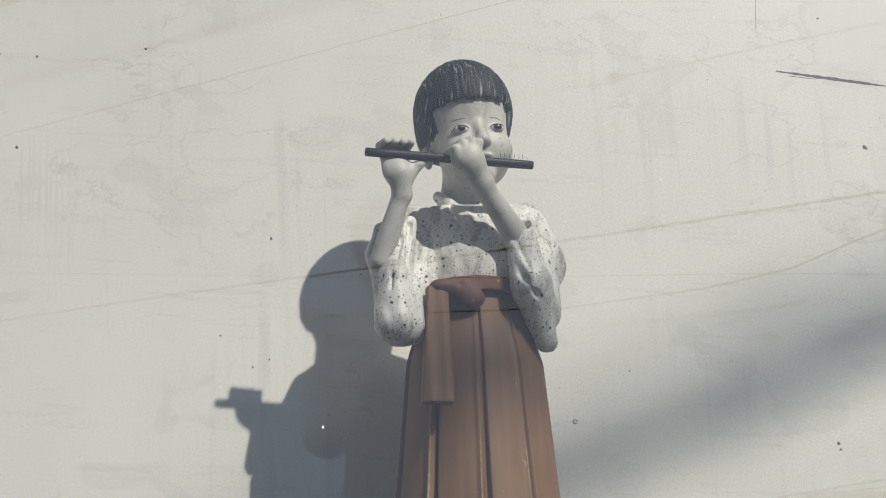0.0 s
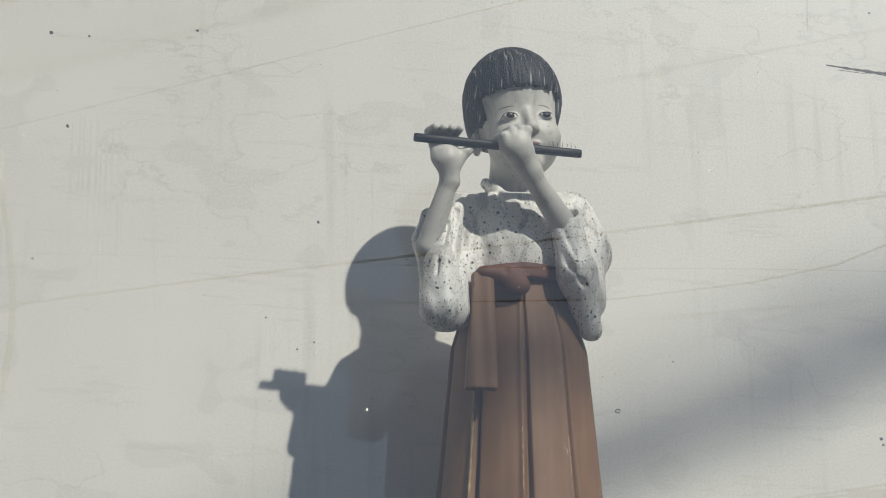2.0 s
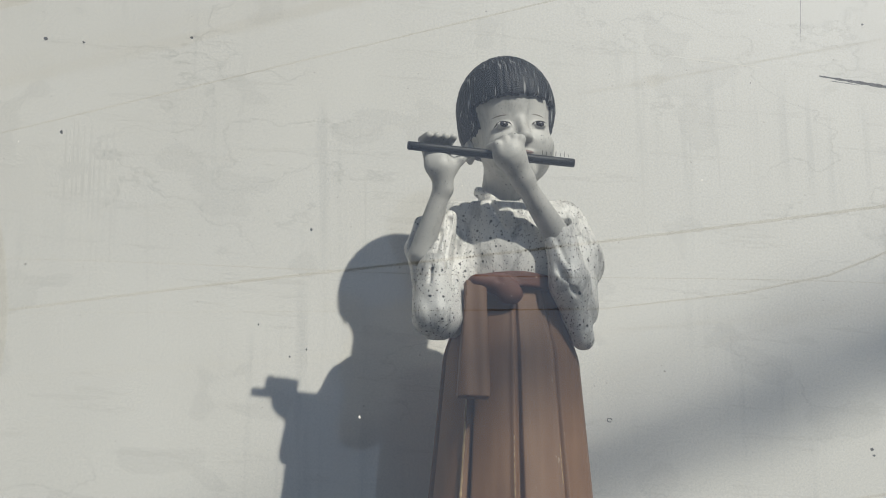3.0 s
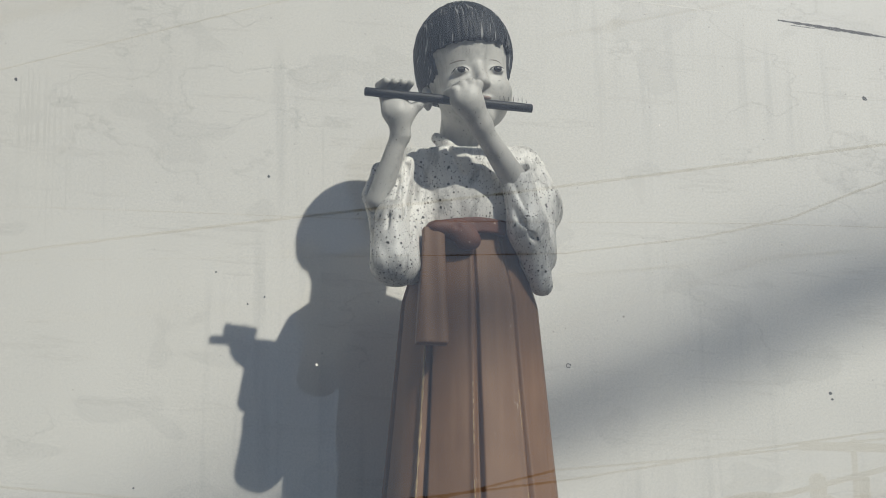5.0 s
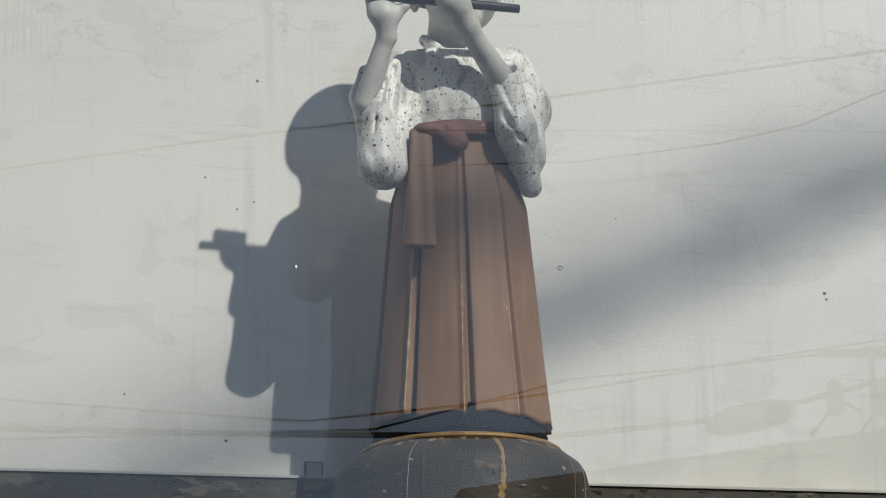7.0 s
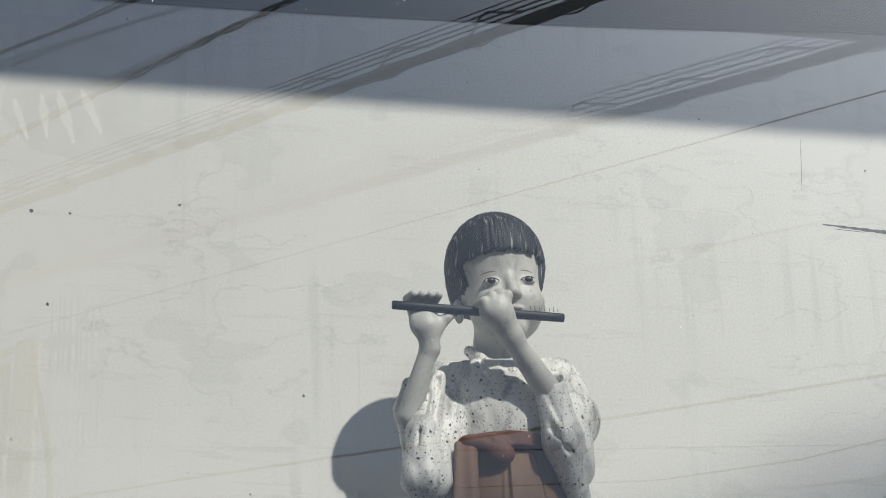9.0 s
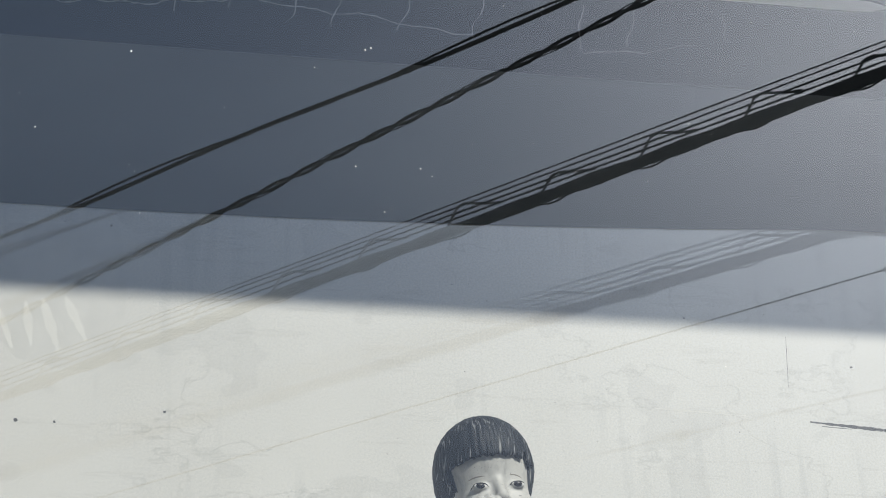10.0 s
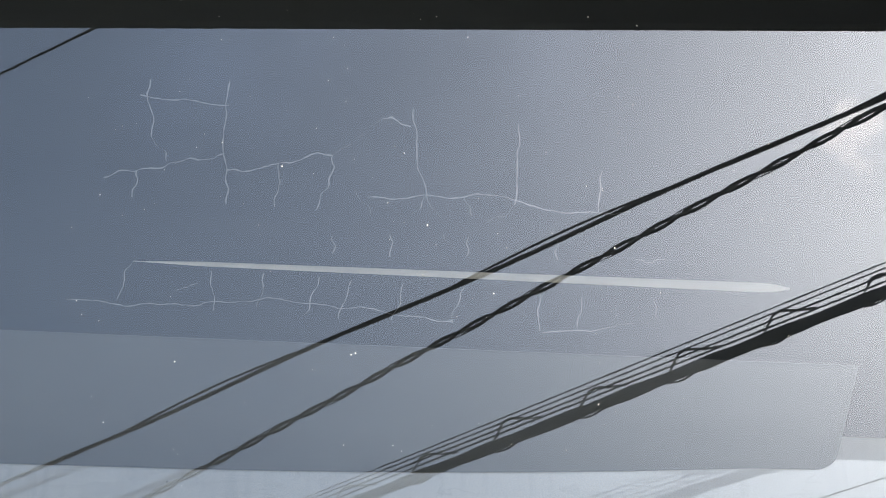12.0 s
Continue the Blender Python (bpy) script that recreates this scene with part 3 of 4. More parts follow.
part("ring_mark", tube_bm(ring_pts, 0.0009, 5), STAIN, wall)

# grey patch and white strokes painted on the wall for a far-off mirrored shape
REFLECTED_WHITE = plain("white_reflection_strokes", (0.705, 0.69, 0.65), 0.65, vary=0.06, scale=12, bump=0.1, coat=1.0, coat_rough=0.006)
part("reflection_patch", patch_bm([(0.06, 2.90), (0.02, 2.62), (0.10, 2.525), (0.22, 2.50), (0.357, 2.495), (0.357, 2.80), (0.33, 2.90)], 0.00008), GRIME_REFLECTION, wall, "faint grey patch painted for a mirrored shape")
for x0, z0, x1, z1, w in ((0.05, 2.66, 0.09, 2.55, 0.02), (0.115, 2.68, 0.135, 2.56, 0.022), (0.155, 2.69, 0.20, 2.55, 0.03), (0.21, 2.70, 0.265, 2.58, 0.026)):
    streak(x0, z0, x1, z1, w, 12, REFLECTED_WHITE, "reflection_stroke", "")

plate = tagged(new("wall_plate"), "small white plate in a dark edge low on the wall", "plate")
plate.location = (0.90, -0.006, 0.985)
part("edge", box_bm((-0.022, 0, -0.018), (0.022, 0.005, 0.022), 0.001), STAIN, plate)
part("face", box_bm((-0.017, -0.002, -0.016), (0.017, 0.0, 0.018), 0.001), PUTTY, plate)

# ---- pedestal ----
SX, SY, SZ = 1.180, -0.268, 0.977
pedestal = tagged(new("pedestal"), "round black pedestal with flaking paint and gold seams", "pedestal")
pedestal.location = (SX, SY, SZ)


def turned_bm(profile, sides=96):
    bm = bmesh.new()
    rings = [[bm.verts.new((r * math.sin(k * math.tau / sides), -r * math.cos(k * math.tau / sides), z)) for k in range(sides)] for r, z in profile]
    for a, b in zip(rings, rings[1:]):
        for k in range(sides):
            f = bm.faces.new((a[k], a[(k + 1) % sides], b[(k + 1) % sides], b[k]))
            f.smooth = True
    bm.faces.new(rings[0][::-1])
    bm.faces.new(rings[-1])
    bmesh.ops.recalc_face_normals(bm, faces=bm.faces)
    return bm


DRUM = [(0.283, -2.518), (0.280, -0.4), (0.277, -0.075), (0.272, -0.052), (0.261, -0.034), (0.240, -0.018), (0.219, -0.006), (0.205, -0.002)]
part("drum", turned_bm(DRUM), PEDESTAL, pedestal)
part("gold_rim", turned_bm([(0.221, -0.006), (0.221, 0.001), (0.213, 0.006), (0.19, 0.007)]), GOLD, pedestal, "worn gold rim")


def on_drum(angle, z, out=0.001):
    r = DRUM[-1][0]
    for (ra, za), (rb, zb) in zip(DRUM, DRUM[1:]):
        if za <= z <= zb:
            r = ra + (rb - ra) * (z - za) / (zb - za)
    r += out
    return Vector((r * math.sin(angle), -r * math.cos(angle), z))


def seam(angle, z0, z1, width, n, wander, mat, label):
    bm = bmesh.new()
    last = None
    a = angle
    for i in range(n + 1):
        z = z0 + (z1 - z0) * i / n
        a += rnd.uniform(-1, 1) * wander
        w = width * rnd.uniform(0.55, 1.3) / 0.26
        pair = [bm.verts.new(on_drum(a - w / 2, z)), bm.verts.new(on_drum(a, z, 0.0025)), bm.verts.new(on_drum(a + w / 2, z))]
        if last:
            for k in range(2):
                bm.faces.new((last[k], last[k + 1], pair[k + 1], pair[k]))
        last = pair
    bmesh.ops.recalc_face_normals(bm, faces=bm.faces)
    part("gold_seam", bm, mat, pedestal, label)


seam(0.09, -0.008, -0.128, 0.010, 16, 0.004, GOLD, "flaking gold seam")
seam(0.075, -0.118, -0.148, 0.015, 8, 0.006, GOLD, "gold drop")
seam(0.11, -0.148, -0.185, 0.007, 10, 0.012, GOLD, "broken gold seam")
seam(0.19, -0.205, -0.26, 0.009, 10, 0.008, GOLD, "")
loop_pts = [on_drum(0.165 + 0.028 * math.cos(k * 0.7), -0.196 + 0.008 * math.sin(k * 0.7), 0.001) for k in range(10)]
part("gold_loop", tube_bm(loop_pts, 0.0022, 6), GOLD, pedestal)
seam(-0.62, -0.012, -0.30, 0.0014, 22, 0.006, CRACK, "thin pale seam")
seam(-0.52, -0.03, -0.30, 0.012, 18, 0.003, PEDESTAL, "dark raised seam")
seam(0.80, -0.04, -0.30, 0.0012, 22, 0.006, GOLD, "worn hairline seam")
seam(1.02, -0.05, -0.30, 0.0008, 22, 0.006, CRACK, "")
for k in range(26):
    a0 = -1.2 + k * 0.1 + rnd.uniform(-0.03, 0.03)
    seam(a0, -0.008, -0.008 - rnd.uniform(0.004, 0.014), rnd.uniform(0.006, 0.018), 3, 0.02, GOLD if k % 3 else PEDESTAL, "")
for i in range(34):
    a, z, r = rnd.uniform(-1.0, 1.1), rnd.uniform(-0.26, -0.03), rnd.uniform(0.002, 0.007)
    bm = bmesh.new()
    k = rnd.randint(4, 6)
    t0 = rnd.uniform(0, 6)
    vs = [bm.verts.new(on_drum(a + r * rnd.uniform(0.5, 1.6) * math.cos(t0 + q * math.tau / k) / 0.26, z + r * rnd.uniform(0.4, 1) * math.sin(t0 + q * math.tau / k), 0.0015)) for q in range(k)]
    tip = bm.verts.new(on_drum(a, z, 0.004))
    for q in range(k):
        bm.faces.new((vs[q], vs[(q + 1) % k], tip))
    part("paint_flake", bm, GOLD if i % 3 == 0 else CRACK if i % 3 == 1 else PEDESTAL, pedestal)

# ---- statue: smooth solids joined into one mesh ----
def grid_mesh(field, lo, hi, step):
    """Surface of field < 0 inside the box lo..hi, as vertices and quads."""
    ax = [np.arange(lo[k], hi[k] + step, step) for k in range(3)]
    X, Y, Z = np.meshgrid(*ax, indexing="ij")
    d = field(X, Y, Z)
    s = d < 0
    c = np.zeros(np.array(d.shape) - 1, int)
    acc = np.zeros(c.shape + (3,))
    cnt = np.zeros(c.shape)
    sl = lambda i, n: slice(i, n - 1 + i)
    nx, ny, nz = d.shape
    corner = lambda a, i, j, k: a[sl(i, nx), sl(j, ny), sl(k, nz)]
    for e in [((0, 0, 0), (1, 0, 0)), ((0, 1, 0), (1, 1, 0)), ((0, 0, 1), (1, 0, 1)), ((0, 1, 1), (1, 1, 1)), ((0, 0, 0), (0, 1, 0)), ((1, 0, 0), (1, 1, 0)), ((0, 0, 1), (0, 1, 1)), ((1, 0, 1), (1, 1, 1)),
              ((0, 0, 0), (0, 0, 1)), ((1, 0, 0), (1, 0, 1)), ((0, 1, 0), (0, 1, 1)), ((1, 1, 0), (1, 1, 1))]:
        p, q = e
        a, b = corner(d, *p), corner(d, *q)
        cross = (a < 0) != (b < 0)
        t = np.where(cross, a / np.where(cross, a - b, 1), 0)
        for k in range(3):
            acc[..., k] += np.where(cross, p[k] + t * (q[k] - p[k]), 0)
        cnt += cross
    has = cnt > 0
    ids = -np.ones(c.shape, int)
    ids[has] = np.arange(has.sum())
    base = np.stack(np.meshgrid(*[np.arange(m) for m in c.shape], indexing="ij"), -1)
    v = (base[has] + acc[has] / cnt[has][:, None]) * step + np.array(lo)
    faces = []
    for k in range(3):
        i, j = [q for q in range(3) if q != k]
        lo_s, hi_s = [slice(None)] * 3, [slice(None)] * 3
        lo_s[k], hi_s[k] = slice(0, -1), slice(1, None)
        a, b = s[tuple(lo_s)], s[tuple(hi_s)]
        w = np.argwhere(a != b)
        w = w[(w[:, i] > 0) & (w[:, j] > 0) & (w[:, i] < c.shape[i]) & (w[:, j] < c.shape[j])]
        ei, ej = np.eye(3, dtype=int)[i], np.eye(3, dtype=int)[j]
        g = lambda o: ids[tuple((w + o).T)]
        quad = np.stack([g(-ei - ej), g(-ej), g(0 * ei), g(-ei)], 1)
        inside = a[tuple(w.T)]
        flip = inside if k != 1 else ~inside
        quad = np.where(flip[:, None], quad, quad[:, ::-1])
        faces.append(quad)
    return v, np.concatenate(faces)


def ball(P, c, r):
    k = [(P[i] - c[i]) / r[i] for i in range(3)]
    q = np.sqrt(k[0] ** 2 + k[1] ** 2 + k[2] ** 2)
    return (q - 1) * min(r)


def rod(P, a, b, ra, rb):
    a, b = np.array(a, float), np.array(b, float)
    u = b - a
    t = np.clip(sum((P[i] - a[i]) * u[i] for i in range(3)) / (u @ u), 0, 1)
    return np.sqrt(sum((P[i] - a[i] - t * u[i]) ** 2 for i in range(3))) - (ra + (rb - ra) * t)


def join(a, b, k):
    h = np.clip(0.5 + 0.5 * (b - a) / k, 0, 1)
    return b + (a - b) * h - k * h * (1 - h)


def joined(parts, k):
    d = parts[0]
    for q in parts[1:]:
        d = join(d, q, k)
    return d


HEAD_TURN = radians(2)


HEAD_ROLL, HEAD_X, HEAD_Z = radians(6.5), 0.013, 1.05


def head_space(X, Y, Z):
    """Coordinates turned and leant with the head about the neck."""
    c, s = math.cos(HEAD_TURN), math.sin(HEAD_TURN)
    x, y, z = c * (X - HEAD_X) + s * Y, -s * (X - HEAD_X) + c * Y, Z - HEAD_Z
    c, s = math.cos(HEAD_ROLL), math.sin(HEAD_ROLL)
    return c * x + s * z, y, -s * x + c * z + HEAD_Z


def head_out(p):
    """From the head's own coordinates to the statue's."""
    c, s = math.cos(HEAD_ROLL), math.sin(HEAD_ROLL)
    x, y, z = c * p[0] - s * (p[2] - HEAD_Z), p[1], s * p[0] + c * (p[2] - HEAD_Z) + HEAD_Z
    c, s = math.cos(HEAD_TURN), math.sin(HEAD_TURN)
    return Vector((c * x - s * y + HEAD_X, s * x + c * y, z))


def face_field(X, Y, Z):
    P = head_space(X, Y, Z)
    skull = ball(P, (0.0, 0.0, 1.138), (0.099, 0.111, 0.106))
    jaw = ball(P, (0.002, -0.036, 1.036), (0.083, 0.071, 0.084))
    d = join(skull, jaw, 0.035)
    for sx in (-1, 1):
        d = join(d, ball(P, (0.040 * sx, -0.078, 1.028), (0.034, 0.028, 0.032)), 0.025)
        d = -join(-d, ball(P, (0.041 * sx, -0.124, 1.070), (0.024, 0.010, 0.009)), 0.016)
        d = join(d, ball(P, (0.041 * sx, -0.1005, 1.0685), (0.0175, 0.009, 0.0105)), 0.004)
        d = join(d, ball(P, (0.011 * sx, -0.114, 1.034), (0.008, 0.008, 0.007)), 0.006)
    d = join(d, rod(P, (0, -0.100, 1.078), (0, -0.121, 1.038), 0.007, 0.0105), 0.014)
    d = join(d, ball(P, (0.0, -0.104, 0.992), (0.020, 0.012, 0.006)), 0.005)
    d = join(d, ball(P, (0.0, -0.102, 1.003), (0.021, 0.012, 0.006)), 0.005)
    d = join(d, ball(P, (0.0, -0.085, 0.965), (0.026, 0.024, 0.020)), 0.02)
    for sx in (-1, 1):
        ear = ball(P, (0.096 * sx, 0.004, 1.046), (0.012, 0.017, 0.028))
        ear = -join(-ear, ball(P, (0.107 * sx, -0.004, 1.046), (0.008, 0.009, 0.016)), 0.004)
        d = join(d, ear, 0.010)
    neck = rod((X, Y, Z), (0.008, 0.022, 1.02), (-0.004, 0.028, 0.88), 0.048, 0.053)
    return join(d, neck, 0.022)


def hair_field(X, Y, Z):
    P = head_space(X, Y, Z)
    d = ball(P, (0.002, 0.002, 1.146), (0.112, 0.125, 0.121))
    side = ball(P, (0.003, 0.036, 1.105), (0.102, 0.086, 0.085))
    d = join(d, side, 0.02)
    a = np.arctan2(P[0], -(P[1] - 0.02))
    d = d + 0.0011 * np.sin(a * 46 + 6 * np.sin(a * 5)) * np.clip((1.275 - P[2]) / 0.05, 0, 1) + 0.0008 * np.sin(a * 97 + 3 * np.sin(P[2] * 40))
    hem = 1.136 + 0.0016 * np.sin(a * 23) + 0.0016 * np.sin(a * 57) - 0.006 * np.clip((np.abs(P[0]) - 0.05) / 0.04, 0, 1)
    gap = np.exp(-((a - 0.62) / 0.05) ** 2) * 0.020
    front = np.maximum(P[1] + 0.052, P[2] - hem - gap)
    d = np.maximum(d, -front)
    lock = 0.030 * np.exp(-((P[1] + 0.036) / 0.013) ** 2)
    d = np.maximum(d, -(P[2] - 1.080 + lock + 0.30 * np.clip(P[1] - 0.02, 0, 0.06)))
    return np.maximum(d, -ball(P, (0, 0.0, 1.138), (0.092, 0.102, 0.102)))


def arms_field(X, Y, Z):
    P = (X, Y + 0.006, Z)
    right = joined([rod(P, (0.100, -0.100, 0.800), (0.000, -0.162, 0.908), 0.031, 0.0215),
                    rod(P, (-0.002, -0.165, 0.915), (-0.034, -0.184, 0.955), 0.025, 0.031), ball(P, (-0.040, -0.186, 0.962), (0.034, 0.022, 0.030))], 0.018)
    for i, (x, z) in enumerate(((-0.014, 0.996), (-0.034, 0.999), (-0.054, 0.992), (-0.072, 0.978))):
        k = (x + 0.002 * i, -0.198, z - 0.005)
        right = join(right, rod(P, (-0.024 - 0.011 * i, -0.196, 0.966 - 0.004 * i), k, 0.0125, 0.0112), 0.006)
        right = join(right, rod(P, k, (x - 0.004, -0.165, z + 0.002), 0.0105, 0.0092), 0.003)
    right = join(right, rod(P, (-0.045, -0.195, 0.945), (-0.055, -0.168, 0.955), 0.011, 0.009), 0.006)
    left = joined([rod(P, (-0.214, -0.085, 0.750), (-0.176, -0.130, 0.885), 0.027, 0.0195),
                   rod(P, (-0.171, -0.132, 0.890), (-0.180, -0.144, 0.930), 0.019, 0.025),
                   ball(P, (-0.186, -0.146, 0.940), (0.034, 0.017, 0.034))], 0.016)
    for i, x in enumerate((-0.222, -0.203, -0.184, -0.166)):
        b = (x, -0.142, 0.992 + (0.002, 0.0, 0.0, -0.004)[i])
        left = join(left, rod(P, (x * 0.6 - 0.074, -0.142, 0.950), b, 0.0108, 0.0095), 0.005)
        left = join(left, rod(P, b, (x + 0.008, -0.168, 0.995), 0.0095, 0.0085), 0.003)
    left = join(left, rod(P, (-0.162, -0.144, 0.925), (-0.140, -0.150, 0.950), 0.0125, 0.0105), 0.010)
    left = join(left, rod(P, (-0.140, -0.150, 0.950), (-0.120, -0.152, 0.962), 0.0095, 0.0070), 0.005)
    return np.minimum(right, left)


def folds(P, a, b, n, depth, ph=0.0):
    """Ridges that run from a to b."""
    u = np.array(b, float) - np.array(a, float)
    u /= np.linalg.norm(u)
    s = np.cross(u, (0, 1, 0))
    w = sum((P[i] - a[i]) * s[i] for i in range(3))
    t = sum((P[i] - a[i]) * u[i] for i in range(3))
    return depth * (1 - 1.7 * np.abs(np.sin(0.5 * (w * n + ph + 3 * np.sin(t * 11 + ph)))))


def shirt_field(X, Y, Z):
    P = (X, Y, Z)
    chest = ball(P, (0.004, 0.004, 0.79), (0.118, 0.100, 0.175))
    yoke = rod(P, (-0.095, 0.012, 0.872), (0.125, 0.012, 0.876), 0.056, 0.056)
    d = join(chest, yoke, 0.05)
    d = join(d, rod(P, (-0.012, 0.012, 0.86), (-0.012, 0.010, 0.945), 0.075, 0.054), 0.03)
    d = np.maximum(d, Z - 0.926 - 0.35 * Y - 0.1 * (X + 0.01))
    for a, b in (((-0.030, 0.070, 0.958), (-0.058, 0.010, 0.946)), ((-0.058, 0.010, 0.946), (-0.008, -0.084, 0.866)), ((0.030, 0.070, 0.958), (0.054, 0.010, 0.944)), ((0.054, 0.010, 0.944), (-0.022, -0.094, 0.838))):
        d = join(d, rod(P, a, b, 0.012, 0.011), 0.006)
    d = d + folds(P, (0, 0, 0.9), (0.03, 0, 0.7), 60, 0.0020) + 0.0012 * np.sin(X * 150 + 9 * Z) * np.sin(Z * 60)
    for a, b in (((0.050, -0.062, 0.905), (-0.010, -0.099, 0.80)), ((-0.010, -0.099, 0.80), (-0.052, -0.092, 0.71)), ((-0.050, -0.062, 0.90), (-0.025, -0.097, 0.82))):
        d = -join(-d, rod(P, a, b, 0.005, 0.005), 0.003)
    # sleeve on the +x side
    r = joined([rod(P, (0.134, 0.008, 0.880), (0.164, -0.015, 0.790), 0.058, 0.052),
                rod(P, (0.160, -0.020, 0.790), (0.152, -0.062, 0.655), 0.050, 0.038),
                rod(P, (0.090, -0.112, 0.838), (0.114, -0.118, 0.700), 0.032, 0.040),
                rod(P, (0.116, -0.112, 0.700), (0.152, -0.080, 0.590), 0.038, 0.025)], 0.030)
    r = r + folds(P, (0.13, -0.05, 0.86), (0.17, -0.08, 0.6), 80, 0.0030, 1.0) + 0.0007 * np.sin(X * 190 - 60 * Z) * np.sin(Z * 45 + 1)
    for a, b, q in (((0.066, -0.148, 0.745), (0.128, -0.150, 0.655), 0.011), ((0.075, -0.142, 0.800), (0.100, -0.152, 0.735), 0.006), ((0.105, -0.045, 0.925), (0.165, -0.055, 0.868), 0.005),
                    ((0.115, -0.025, 0.932), (0.180, -0.035, 0.872), 0.005), ((0.098, -0.060, 0.915), (0.140, -0.085, 0.850), 0.004), ((0.146, -0.138, 0.760), (0.160, -0.122, 0.670), 0.005)):
        r = -join(-r, rod(P, a, b, q, q * 0.5), 0.006)
    r = -join(-r, rod(P, (0.072, -0.130, 0.880), (0.096, -0.116, 0.822), 0.046, 0.024), 0.004)
    # sleeve on the -x side: a pouch behind the forearm and a drape that hangs across its front
    l = joined([rod(P, (-0.118, 0.008, 0.862), (-0.175, -0.016, 0.770), 0.054, 0.044),
                rod(P, (-0.176, -0.020, 0.780), (-0.182, -0.052, 0.625), 0.044, 0.044),
                rod(P, (-0.138, -0.020, 0.790), (-0.150, -0.040, 0.630), 0.052, 0.050),
                rod(P, (-0.100, -0.010, 0.800), (-0.120, -0.030, 0.690), 0.045, 0.042),
                rod(P, (-0.206, -0.058, 0.838), (-0.220, -0.066, 0.775), 0.013, 0.017),
                rod(P, (-0.220, -0.066, 0.775), (-0.210, -0.075, 0.700), 0.017, 0.022)], 0.022)
    l = -join(-l, rod(P, (-0.196, -0.096, 0.890), (-0.214, -0.088, 0.752), 0.034, 0.023), 0.006)
    drape = joined([rod(P, (-0.150, -0.085, 0.850), (-0.190, -0.108, 0.715), 0.012, 0.028),
                    rod(P, (-0.190, -0.108, 0.715), (-0.192, -0.128, 0.598), 0.034, 0.046),
                    rod(P, (-0.146, -0.074, 0.845), (-0.166, -0.088, 0.700), 0.013, 0.026),
                    rod(P, (-0.160, -0.095, 0.700), (-0.168, -0.120, 0.598), 0.030, 0.040)], 0.016)
    l = join(l, drape, 0.008)
    l = l + folds(P, (-0.16, -0.06, 0.82), (-0.20, -0.07, 0.6), 85, 0.0034, 0.4) + 0.0008 * np.sin(X * 200 + 55 * Z) * np.sin(Z * 50)
    for a, b, q in (((-0.150, -0.100, 0.835), (-0.180, -0.146, 0.650), 0.007), ((-0.172, -0.110, 0.800), (-0.206, -0.150, 0.670), 0.006), ((-0.140, -0.098, 0.790), (-0.154, -0.135, 0.630), 0.006)):
        l = -join(-l, rod(P, a, b, q, q * 0.6), 0.005)
    return join(join(d, r, 0.010), l, 0.008)


def skirt_radius(a, z):
    """Half width of the pleated skirt at angle a (0 is the front, positive to +x) and height z."""
    u = (z - 0.045) / 0.675
    base = 0.190 - 0.054 * u - 0.036 * max(0.0, u - 0.75) / 0.25 + 0.006 * (1 - u) ** 3
    lines = (-2.75, -2.1, -1.5, -0.80, -0.13, 0.48, 1.05, 1.7, 2.3)
    off = 0.0
    for c in lines:
        e = (a - c + math.pi) % math.tau - math.pi
        off -= (0.018 * (1 - 0.45 * u)) * math.exp(-((e - 0.030) / (0.020 + 0.022 * (1 - u))) ** 4)
        off += (0.006 - 0.003 * u) * math.exp(-((e + 0.042) / 0.035) ** 2)
    return base + off + 0.002 * math.sin(4 * a + 5 * z)


def skirt_faces():
    nz, na = 60, 440
    v, f = [], []
    for i in range(nz + 1):
        z = 0.052 + 0.673 * i / nz
        for k in range(na):
            a = math.tau * k / na - math.pi
            r = skirt_radius(a, z)
            zz = z + (0.004 * math.sin(a * 5 + 0.6) + 0.003 * math.sin(a * 13)) * max(0.0, 1 - i / 5)
            depth = 0.90 - 0.10 * i / nz
            v.append((0.004 + 0.006 * i / nz + r * math.sin(a), -r * depth * math.cos(a), zz))
    for i in range(nz):
        for k in range(na):
            f.append((i * na + k, i * na + (k + 1) % na, (i + 1) * na + (k + 1) % na, (i + 1) * na + k))
    # turned-in hem, so that the cloth has a thickness
    n0 = len(v)
    for k in range(na):
        x, y, z = v[k]
        v.append((x * 0.955, y * 0.955, z + 0.004))
    for k in range(na):
        v.append((v[k][0] * 0.85, v[k][1] * 0.85, v[k][2] + 0.05))
    for k in range(na):
        j = (k + 1) % na
        f.append((n0 + k, n0 + j, j, k))
        f.append((n0 + na + k, n0 + na + j, n0 + j, n0 + k))
    return v, f


def belt_field(X, Y, Z):
    P = (X, Y, Z)
    q = np.sqrt((X / 1.0) ** 2 + (Y / 0.98) ** 2)
    band = np.maximum(np.abs(q - 0.104) - 0.008, np.abs(Z - 0.708 - 0.05 * X) - 0.017)
    knot = joined([ball(P, (-0.040, -0.118, 0.690), (0.032, 0.018, 0.022)), ball(P, (-0.090, -0.112, 0.690), (0.024, 0.024, 0.017)), ball(P, (-0.066, -0.112, 0.690), (0.026, 0.020, 0.018)), ball(P, (-0.022, -0.116, 0.668), (0.030, 0.020, 0.024))], 0.012)
    knot = -join(-knot, ball(P, (-0.050, -0.146, 0.692), (0.010, 0.014, 0.009)), 0.006)
    return join(band, knot, 0.010)


